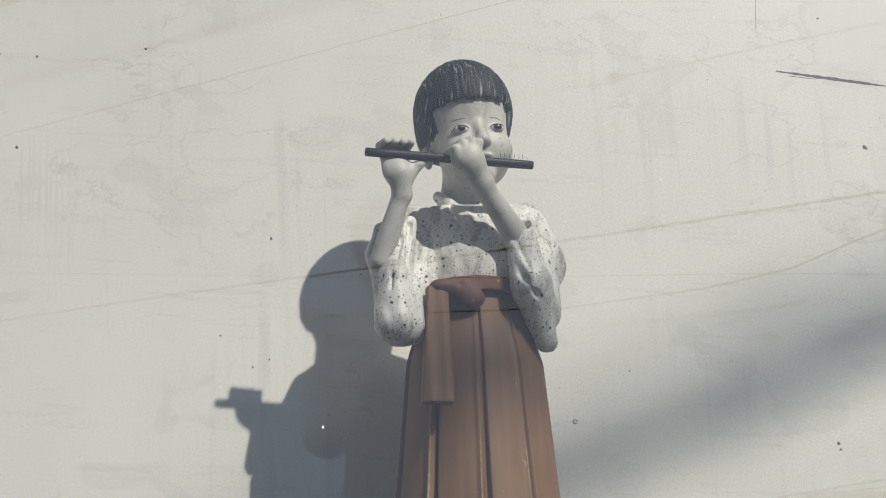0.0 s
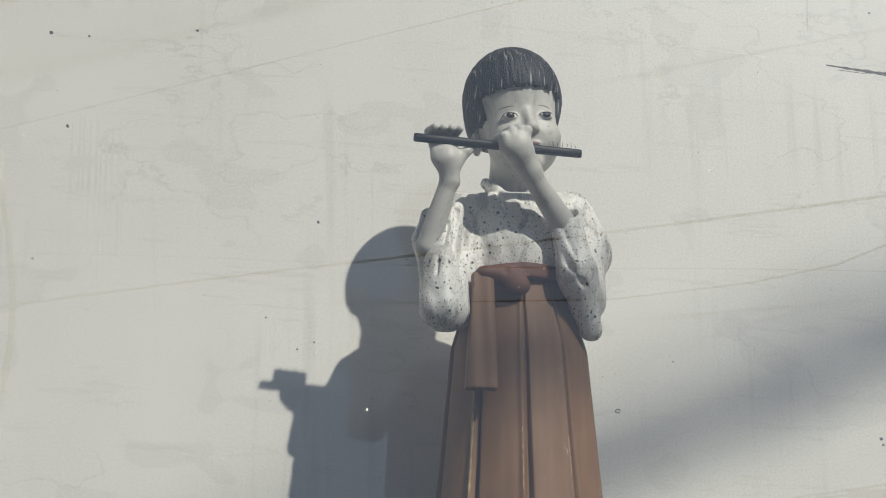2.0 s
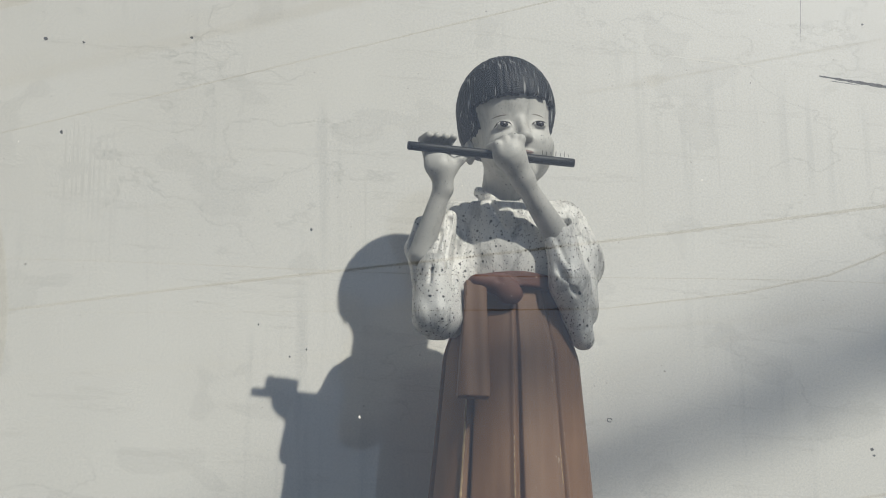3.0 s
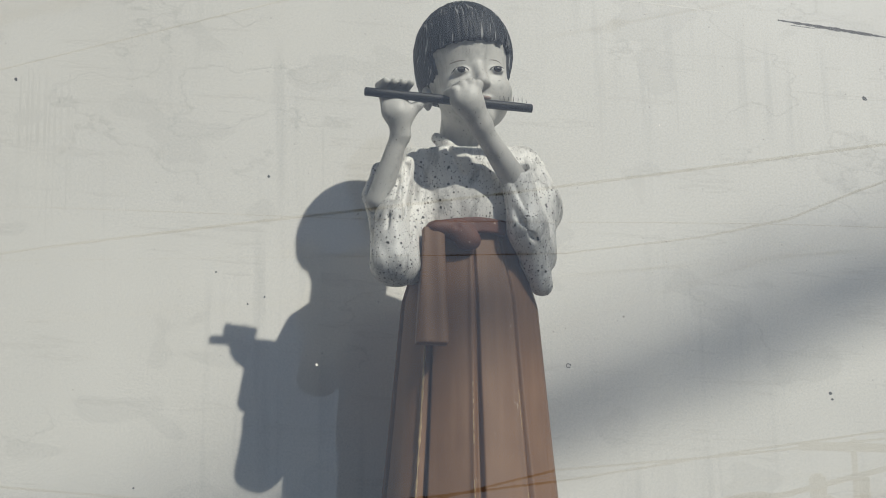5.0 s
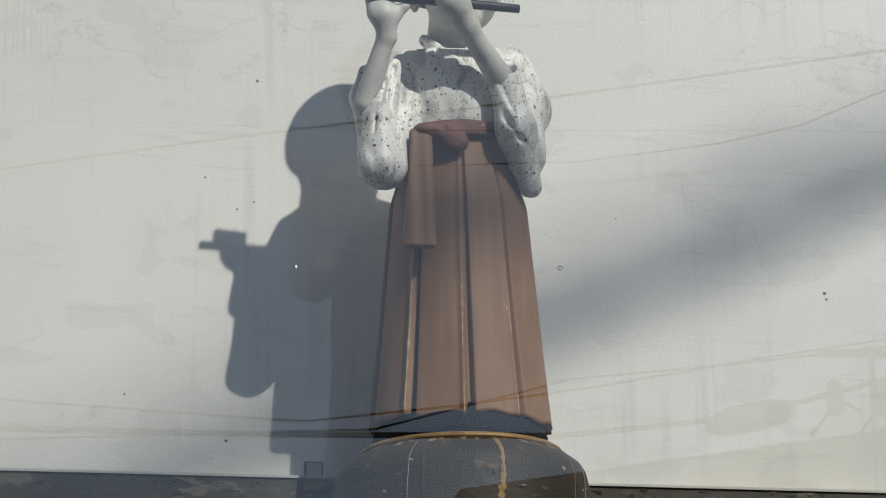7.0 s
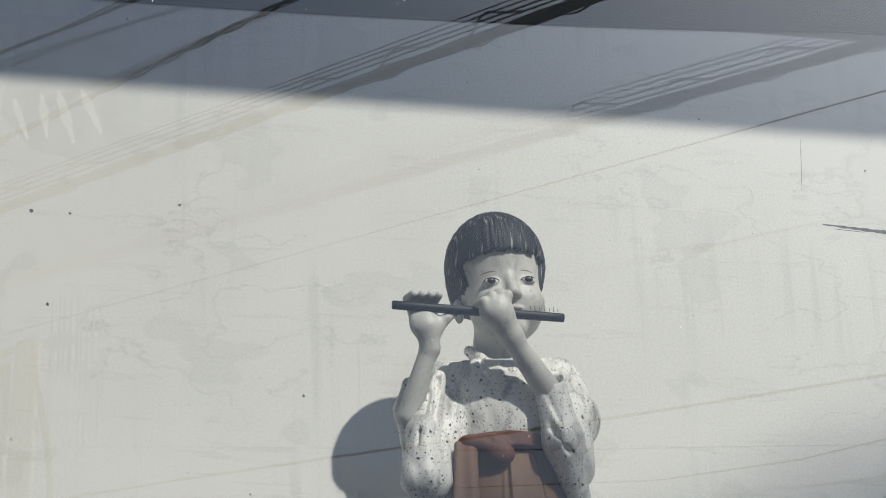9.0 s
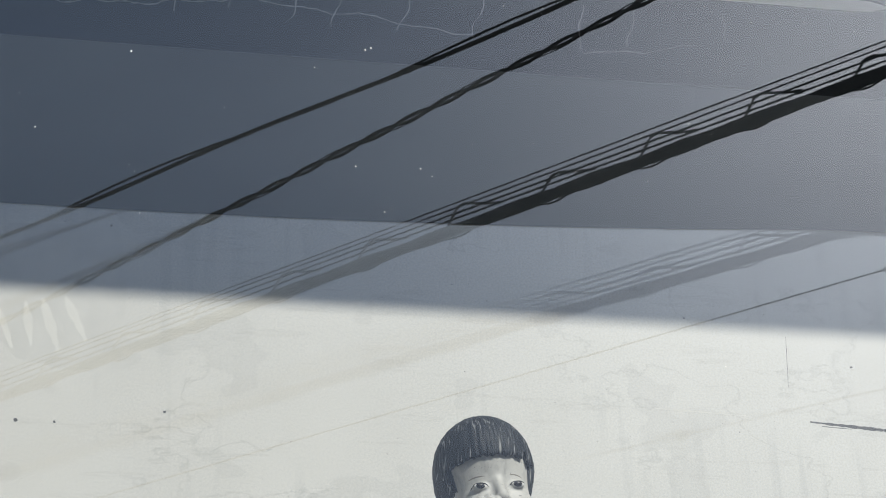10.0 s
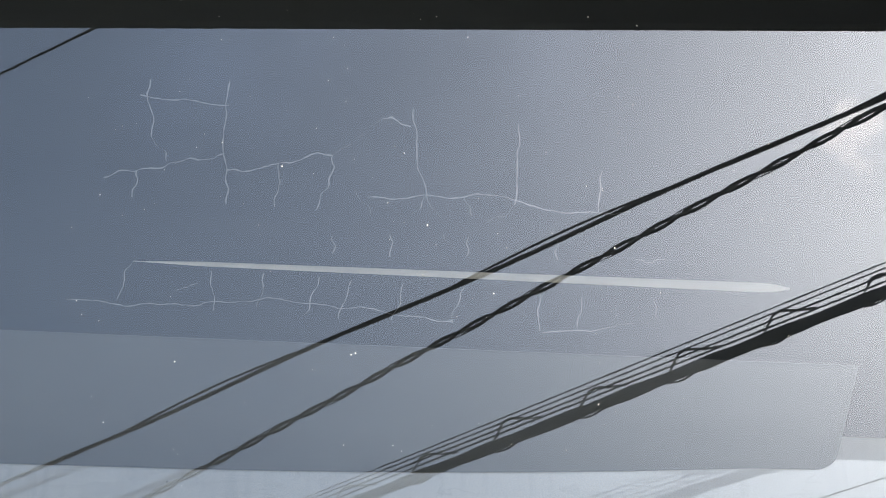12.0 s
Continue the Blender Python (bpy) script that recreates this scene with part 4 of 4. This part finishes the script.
def sash_field(X, Y, Z):
    mid = -0.098 - 0.055 * (0.665 - Z)
    front = -0.118 - 0.140 * (0.665 - Z) + 0.35 * (X + 0.10) ** 2 * 10
    d = np.maximum(np.abs(X - mid) - (0.021 + 0.010 * np.clip((0.66 - Z) / 0.22, 0, 1)), np.abs(Y - front) - 0.009 + 0.002 * np.sin(X * 160))
    return np.maximum(d, np.abs(Z - 0.553) - 0.133) - 0.003


def build_statue():
    solids = [(face_field, (-0.135, -0.16, 0.85), (0.135, 0.15, 1.29), 0.0034, 0),
              (hair_field, (-0.135, -0.15, 1.03), (0.135, 0.15, 1.30), 0.0032, 1),
              (arms_field, (-0.27, -0.24, 0.70), (0.15, -0.03, 1.02), 0.0032, 0),
              (shirt_field, (-0.27, -0.20, 0.52), (0.26, 0.13, 0.97), 0.0040, 2),
              (belt_field, (-0.13, -0.16, 0.62), (0.13, 0.13, 0.74), 0.0036, 4),
              (sash_field, (-0.17, -0.20, 0.40), (-0.04, -0.07, 0.71), 0.0036, 3)]
    verts, faces, mats = [], [], []
    for field, lo, hi, step, mat in solids:
        v, f = grid_mesh(field, lo, hi, step)
        faces += (f + len(verts)).tolist()
        verts += v.tolist()
        mats += [mat] * len(f)
    v, f = skirt_faces()
    faces += [[i + len(verts) for i in q] for q in f]
    verts += v
    mats += [3] * len(f)

    def add(bm, mat):
        bm.verts.index_update()
        n = len(verts)
        verts.extend([tuple(p.co) for p in bm.verts])
        for q in bm.faces:
            faces.append([p.index + n for p in q.verts])
            mats.append(mat)
        bm.free()

    add(turned_bm([(0.185, 0.006), (0.186, 0.03), (0.178, 0.055), (0.15, 0.09)], 64), 5)
    fl, fr = Vector((-0.257, -0.163, 0.972)), Vector((0.116, -0.169, 0.961))
    d = (fr - fl).normalized()
    add(tube_bm([fl - d * 0.001, fl + d * 0.001, fl + d * 0.05, fl + d * 0.2, fr - d * 0.05, fr - d * 0.001, fr], [0.0078, 0.0094, 0.0096, 0.0100, 0.0098, 0.0094, 0.0078], 20), 6)
    for k in range(7):
        p = fl + d * (0.30 + 0.010 * k) + Vector((0, -0.004, 0.010))
        add(tube_bm([p, p + Vector((0.002 * math.sin(k * 5), 0, 0.010 + 0.004 * math.sin(k * 3)))], 0.0006, 4), 6)
    # worn pale edges of the pleats
    wear = random.Random(3)
    for a, z0, z1, w in ((-0.842, 0.062, 0.43, 0.0032), (-0.172, 0.058, 0.12, 0.0016), (-0.172, 0.20, 0.34, 0.0012), (0.438, 0.06, 0.10, 0.0018), (0.438, 0.24, 0.33, 0.0014)):
        edge = []
        for k in range(25):
            z = z0 + (z1 - z0) * k / 24
            u = (z - 0.052) / 0.673
            r = skirt_radius(a, z) - 0.0008
            edge.append((0.004 + 0.006 * u + r * math.sin(a), -r * (0.90 - 0.10 * u) * math.cos(a), z))
        add(tube_bm(edge, [w * wear.uniform(0.35, 1.15) for k in range(25)], 6), 11)
    # painted eyes, brows and lips follow the face
    def front(x, z):
        y = np.linspace(-0.15, -0.04, 700)
        p = [head_out((x, yy, z)) for yy in y]
        val = face_field(np.array([q.x for q in p]), np.array([q.y for q in p]), np.array([q.z for q in p]))
        hit = int(np.argmax(val < 0))
        return y[hit]

    def line(pts, rad, mat, lift=0.0):
        q = [head_out((x, front(x, z) - lift, z)) for x, z in pts]
        add(tube_bm(q, rad, 6), mat)

    def blob(x, z, r, mat, sink):
        bm = bmesh.new()
        c = head_out((x, front(x, z) + sink, z))
        bmesh.ops.create_uvsphere(bm, u_segments=18, v_segments=12, radius=1, matrix=Matrix.Translation(c) @ Matrix.Rotation(HEAD_TURN, 4, "Z") @ Matrix.Diagonal((*r, 1)))
        add(bm, mat)

    for sx in (-1, 1):
        ex, ez = 0.0425 * sx, 1.068
        blob(ex, ez, (0.0150, 0.0045, 0.0068), 7, 0.0028)
        blob(ex - 0.001, ez + 0.0004, (0.0098, 0.0045, 0.0066), 8, -0.0002)
        arc = [(ex + 0.0180 * math.cos(t), ez - 0.0005 + 0.0074 * math.sin(t)) for t in [math.pi * k / 10 for k in range(11)]]
        line(arc, [0.0007 + 0.0014 * math.sin(math.pi * k / 10) for k in range(11)], 8)
        brow = [(ex + 0.021 * math.cos(t), ez + 0.021 + 0.006 * math.sin(t)) for t in [math.pi * (0.08 + 0.84 * k / 10) for k in range(11)]]
        line(brow, [0.0006 + 0.0014 * math.sin(math.pi * k / 10) for k in range(11)], 9, -0.0012)
    blob(0.0, 1.002, (0.017, 0.0045, 0.0042), 10, 0.0015)
    blob(0.0, 0.992, (0.015, 0.0045, 0.0042), 10, 0.0015)
    me = bpy.data.meshes.new("statue")
    # the statue leans towards the street
    verts = [(x * (1.034 - 0.03 * z) - 0.033 * z, y - 0.122 * z, z * 0.975) for x, y, z in verts]
    me.from_pydata(verts, [], faces)
    for m in (SKIN, HAIR, SHIRT, SKIRT, BELT, UNDER, FLUTE, EYEW, IRIS, BROW, LIP, WORN):
        me.materials.append(m)
    me.polygons.foreach_set("material_index", mats)
    me.polygons.foreach_set("use_smooth", [True] * len(faces))
    me.validate()
    me.update()
    ob = new("statue", me)
    ob.location = (SX, SY, SZ)
    return tagged(ob, "painted statue in white blouse and brown pleated skirt playing a flute", "statue")


build_statue()

# ---- overhead cables and street behind the viewer, seen in the glass ----
CABLE_Z = 9.2
indoors = set(bpy.data.objects)
bundle = tagged(new("cable_bundle"), "thick black telephone cable bundle hung with wire loops", "cable")


def line_point(slope_, start, x, h=CABLE_Z):
    return Vector((x, slope_ * x + start, h))


def wire(slope_, start, radius, x0, x1, lift=0.0, n=60, waver=0.0, phase=0.0, wave=2.1, sides=6, h=CABLE_Z, side=0.0, bm=None):
    across = Vector((-slope_, 1, 0)).normalized()
    pts = []
    for i in range(n + 1):
        x = x0 + (x1 - x0) * i / n
        p = line_point(slope_, start, x, h) + Vector((0, 0, lift + waver * math.sin(x * wave + phase)))
        pts.append(p + across * (side + waver * math.cos(x * wave + phase)))
    return tube_bm(pts, radius, sides, bm)


BS, B0 = 0.836, -15.24
rr = [0.052 + 0.006 * math.sin(i * 1.7) + rnd.uniform(-0.0025, 0.0025) for i in range(181)]
bm = wire(BS, B0, rr, -14, 14, n=180, sides=10)
part("main_cable", bm, CABLE, bundle)
for lift, rad, ph in ((0.10, 0.008, 0), (0.155, 0.008, 1), (0.21, 0.0065, 2), (0.255, 0.006, 3)):
    part("messenger_wire", wire(BS, B0, rad, -14, 14, lift, 120, 0.006, ph, 0.8), CABLE, bundle)
across = Vector((-BS, 1, 0)).normalized()
along = Vector((1, BS, 0)).normalized()
for i in range(16):
    p = line_point(BS, B0, -3.8 + i * 0.70)
    top = 0.195 + 0.02 * math.sin(i * 2.3)
    pts = [p + along * (-0.20 + a) + Vector((0, 0, b * top)) + across * c for a, b, c in ((0, 0.1, 0.05), (0.05, 0.5, 0.04), (0.09, 0.85, 0.03), (0.14, 1.0, 0.0), (0.19, 0.98, -0.02), (0.30, 0.82, -0.04), (0.40, 0.66, -0.03), (0.47, 0.5, 0.0))]
    part("wire_loop", tube_bm(pts, 0.011, 6), CABLE, bundle)
    sag = [p + along * (-0.28 + 0.3 * k / 8) + Vector((0, 0, -0.042 - 0.035 * math.sin(math.pi * k / 8))) for k in range(9)]
    part("slack_wire", tube_bm(sag, 0.008, 6), CABLE, bundle)

pair_ = tagged(new("cable_pair"), "two loosely joined black power cables", "cable")
part("thick_cable", wire(0.835, -33.07, 0.042, -30, 34, 0, 260, 0.030, 0, 1.0, h=22), CABLE, pair_)
part("thin_cable", wire(0.835, -33.07, 0.021, -30, 34, 0.05, 260, 0.062, 1.6, 1.0, h=22), CABLE, pair_)
twist = tagged(new("twisted_cable"), "twisted black service cable of two strands", "cable")
for k in range(2):
    part("strand", wire(1.046, -42.51, 0.038, -34, 38, 0, 1300, 0.048, k * math.pi, 4.4, h=26), CABLE, twist)
part("lashing_wire", wire(1.046, -42.51, 0.012, -34, 38, 0, 900, 0.085, 0.7, 2.2, 5, h=26), CABLE, twist)

thin = tagged(new("stay_wire"), "thin stay wire with a round porcelain insulator", "cable")
part("wire", wire(0.743, -17.902, 0.008, -10, 16, h=9.0), CABLE, thin)
bm = bmesh.new()
bmesh.ops.create_uvsphere(bm, u_segments=16, v_segments=12, radius=0.062, matrix=Matrix.Translation(line_point(0.743, -17.902, 6.15, 9.0)) @ Matrix.Diagonal((1, 1, 0.9, 1)))
for f in bm.faces:
    f.smooth = True
part("insulator", bm, CABLE, thin)
for k in (-1, 1):
    p = line_point(0.743, -17.902, 6.15, 9.0)
    d = Vector((1, 0.743, 0)).normalized()
    part("loop_wire", tube_bm([p - d * 0.22, p - d * 0.08 + Vector((0, 0, 0.055 * k)), p + Vector((0, 0, 0.055 * k)), p + d * 0.16], 0.007, 6), CABLE, thin)

for s_, c_, r_, w_, h_, lab in ((0.509, -18.055, 0.014, 0.012, 7.0, "sagging black telephone cable"), (0.05, -17.137, 0.0045, 0.02, 7.0, "thin black telephone wire over the street"), (0.722, -5.218, 0.008, 0.012, 7.5, "thin black service cable above the window")):
    tagged(part("telephone_cable", wire(s_, c_, r_, -14, 6 if c_ > -6 else 18, 0, 90, w_, c_, 0.9, h=h_), CABLE), lab, "cable", group="overhead cables")


def post(x, y, top):
    """A plain steel mast that carries the end of a cable."""
    ob = tagged(new("cable_mast"), "grey steel mast that carries overhead cables", "mast", group="cable masts")
    ob.location = (x, y, -1.55)
    part("shaft", tube_bm([(0, 0, 0), (0, 0, 3), (0, 0, top + 1.6)], [0.16, 0.14, 0.10], 10), CONCRETE, ob)
    part("cap", tube_bm([(0, 0, top + 1.6), (0, 0, top + 1.64), (0, 0, top + 1.70)], [0.12, 0.12, 0.03], 10), CABLE, ob)


for s_, c_, x0, x1, h_ in ((BS, B0, -14, 14, CABLE_Z + 0.3), (0.835, -33.07, -30, 34, 22.1), (1.046, -42.51, -34, 38, 26.1), (0.743, -17.902, -10, 16, 9.1), (0.509, -18.055, -14, 18, 7.1), (0.05, -17.137, -14, 18, 7.1), (0.722, -5.218, -14, 6, 7.6)):
    for x in (x0, x1):
        post(x, s_ * x + c_, h_)
for x, y, h_ in ((-14, -20.8, 7.1), (18, 3.2, 7.1), (-20, -30, 9.3), (22, -30, 10.3), (-14, -30.4, 7.1), (22, -30.4, 10.0), (-14, -30.8, 6.4), (22, -30.8, 9.7)):
    post(x, y, h_)


tagged(part("telephone_cable", tube_bm([(-14, -20.8, 7.0), (-0.94, -18.73, 7.0), (2.36, -18.22, 7.0), (4.55, -17.86, 7.0), (5.8, -17.2, 7.0), (6.47, -16.59, 7.0), (6.85, -15.8, 7.0), (18, 3.2, 7.0)], [0.003, 0.003, 0.003, 0.008, 0.011, 0.012, 0.012, 0.012], 6), CABLE), "thin black overhead wire", "cable", group="overhead cables")


def far_cable(pts, radius, label):
    tagged(part("telephone_cable", tube_bm(pts, radius, 6), CABLE), label, "cable", group="overhead cables")


far_cable([(-20, -30, 9.2), (-1.2, -30, 7.18), (1.1, -30, 7.04), (2.76, -30, 6.94), (5, -30, 7.2), (7.04, -30, 7.5), (9.7, -30, 8.0), (12.1, -30, 8.4), (22, -30, 10.2)], 0.02, "far sagging telephone cable")
far_cable([(-14, -30.4, 7.0), (2.68, -30.4, 6.82), (6.67, -30.4, 6.85), (8.77, -30.4, 7.08), (10.56, -30.4, 7.45), (12.1, -30.4, 7.87), (22, -30.4, 9.9)], 0.05, "far thick telephone cable")
far_cable([(-14, -30.8, 6.3), (3.9, -30.8, 7.0), (7.0, -30.8, 7.83), (9.7, -30.8, 8.12), (12.2, -30.8, 8.45), (22, -30.8, 9.6)], 0.02, "far thin telephone wire")
closure = [(9.0 + 0.2 * k, -30.4, 7.02 + 0.045 * k) for k in range(8)]
tagged(part("splice_closure", tube_bm(closure, [0.10, 0.20, 0.23, 0.23, 0.23, 0.23, 0.20, 0.08], 12), CABLE), "fat black splice case on the telephone cable", "splice case")


def pole(name, x, y, top, radius, label):
    ob = tagged(new(name), label, "pole")
    ob.location = (x, y, -1.55)
    part("shaft", tube_bm([(0, 0, 0), (0, 0, 2), (0, 0, top + 1.55)], [radius * 1.25, radius * 1.15, radius], 14), CONCRETE, ob)
    return ob


near_pole = pole("utility_pole", -1.16, -14.0, 6.75, 0.10, "concrete utility pole with hanging cable slack")
part("cross_arm", box_bm((-0.9, -0.05, 7.55), (0.12, 0.05, 7.67), 0.01), CABLE, near_pole)
part("cable_slack", tube_bm([(0.08 + 0.17 * math.sin(math.pi * k / 12), 0.12, 8.0 - 0.19 * k) for k in range(13)], 0.028, 8), CABLE, near_pole)
part("cable_slack", tube_bm([(-0.1 - 0.5 * math.sin(math.pi * k / 12), 0.12, 8.2 - 0.07 * k) for k in range(13)], 0.03, 8), CABLE, near_pole)
part("junction_box", box_bm((-0.62, -0.12, 6.95), (-0.16, 0.16, 7.30), 0.02), CABLE, near_pole)
part("down_pipe", tube_bm([(-0.16, 0.05, 0.2), (-0.16, 0.05, 8.1)], 0.045, 8), CABLE, near_pole)
far_pole = pole("utility_pole", 12.0, -31.4, 8.6, 0.05, "concrete utility pole with two transformers")
part("cross_arm", box_bm((-0.9, -0.06, 9.95), (0.6, 0.06, 10.07), 0.01), CABLE, far_pole)
for dx in (-0.55, 0.18):
    part("transformer", tube_bm([(dx, -0.25, 9.05), (dx, -0.25, 9.10), (dx, -0.25, 9.55), (dx, -0.25, 9.62)], [0.10, 0.14, 0.14, 0.05], 12), CABLE, far_pole)
for dx, dz in ((-0.5, 9.2), (0.1, 9.0)):
    part("brace_wire", tube_bm([(dx - 0.5, -0.2, dz - 0.5), (dx, -0.2, dz + 0.1), (dx + 0.35, -0.2, dz - 0.1)], 0.035, 6), CABLE, far_pole)


def house(x0, x1, y0, y1, eave, ridge, label):
    ob = tagged(new("house"), label, "house")
    part("wall", box_bm((x0, y0, -1.55), (x1, y1, eave)), PLASTER, ob)
    ym = (y0 + y1) / 2
    o = 0.5
    part("roof", prism_bm([(y0 - o, eave), (ym, ridge), (y1 + o, eave), (y1 + o, eave + 0.12), (ym, ridge + 0.14), (y0 - o, eave + 0.12)], x0 - o, x1 + o), ROOF, ob)
    part("door", box_bm(((x0 + x1) / 2 - 0.45, y1 - 0.01, -1.55), ((x0 + x1) / 2 + 0.45, y1 + 0.04, 0.5), 0.01), FRAME, ob)
    for xw in (x0 + 1.0, x1 - 2.2):
        win = part("window", box_bm((xw, y1 - 0.01, 1.2), (xw + 1.2, y1 + 0.05, 2.4), 0.01), FRAME, ob)
        part("window_pane", box_bm((xw + 0.06, y1 + 0.052, 1.26), (xw + 1.14, y1 + 0.06, 2.34)), STAIN, win)
    return ob


def gable_house(x0, x1, y0, y1, eave, ridge, label):
    """A house whose gable faces the street, ridge along y."""
    ob = tagged(new("house"), label, "house")
    xm = (x0 + x1) / 2
    bm = bmesh.new()
    ring = [(x0 + 0.5, -1.55), (x1 - 0.5, -1.55), (x1 - 0.5, eave + 0.1), (xm, ridge - 0.12), (x0 + 0.5, eave + 0.1)]
    a = [bm.verts.new((x, y1, z)) for x, z in ring]
    b = [bm.verts.new((x, y0, z)) for x, z in ring]
    for k in range(5):
        bm.faces.new((a[k], a[(k + 1) % 5], b[(k + 1) % 5], b[k]))
    bm.faces.new(a[::-1])
    bm.faces.new(b)
    bmesh.ops.recalc_face_normals(bm, faces=bm.faces)
    part("wall", bm, PLASTER, ob)
    for xa in (x0, x1):
        bm = bmesh.new()
        ring = [(xa, eave - 0.1), (xm, ridge), (xm, ridge + 0.14), (xa, eave + 0.06)]
        a = [bm.verts.new((x, y1 + 0.5, z)) for x, z in ring]
        b = [bm.verts.new((x, y0 - 0.5, z)) for x, z in ring]
        for k in range(4):
            bm.faces.new((a[k], a[(k + 1) % 4], b[(k + 1) % 4], b[k]))
        bm.faces.new(a[::-1])
        bm.faces.new(b)
        bmesh.ops.recalc_face_normals(bm, faces=bm.faces)
        part("roof_side", bm, ROOF, ob)
    for xw in (x0 + 3.0, xm - 0.6, x1 - 4.2):
        win = part("window", box_bm((xw, y1 - 0.01, 2.6), (xw + 1.2, y1 + 0.05, 3.9), 0.01), FRAME, ob)
        part("window_pane", box_bm((xw + 0.06, y1 + 0.052, 2.66), (xw + 1.14, y1 + 0.06, 3.84)), STAIN, win)
    return ob


gable_house(8.6, 24.4, -41, -33.5, 5.88, 9.0, "two-storey house with beige walls and a gabled tiled roof")
shed = tagged(new("shop_building"), "narrow shop building with a sloping sheet roof", "building")
part("wall", box_bm((5.4, -33.2, -1.55), (10.2, -30.9, 5.88)), PLASTER, shed)
bm = prism_bm([(0.0, 0.0), (2.6, 0.0), (2.6, 0.30), (0.0, 0.30)], 0, 7.8)
for vert in bm.verts:
    vert.co = Vector((5.2 + vert.co.x, -33.3 + vert.co.y, 5.78 + 0.148 * vert.co.x + vert.co.z))
part("roof", bm, ROOF, shed)
part("roof_post", box_bm((12.7, -31.1, -1.55), (12.82, -30.98, 6.90), 0.01), CABLE, shed)
part("door", box_bm((7.2, -30.91, -1.55), (8.2, -30.86, 0.55), 0.01), FRAME, shed)
house(-14, -3.5, -38, -31, 3.0, 4.8, "low beige house with a tiled roof")
# the street side stands this much further from the window than it was laid out
for ob in list(bpy.data.objects):
    if ob not in indoors and ob.parent is None:
        ob.location.y -= 0.372
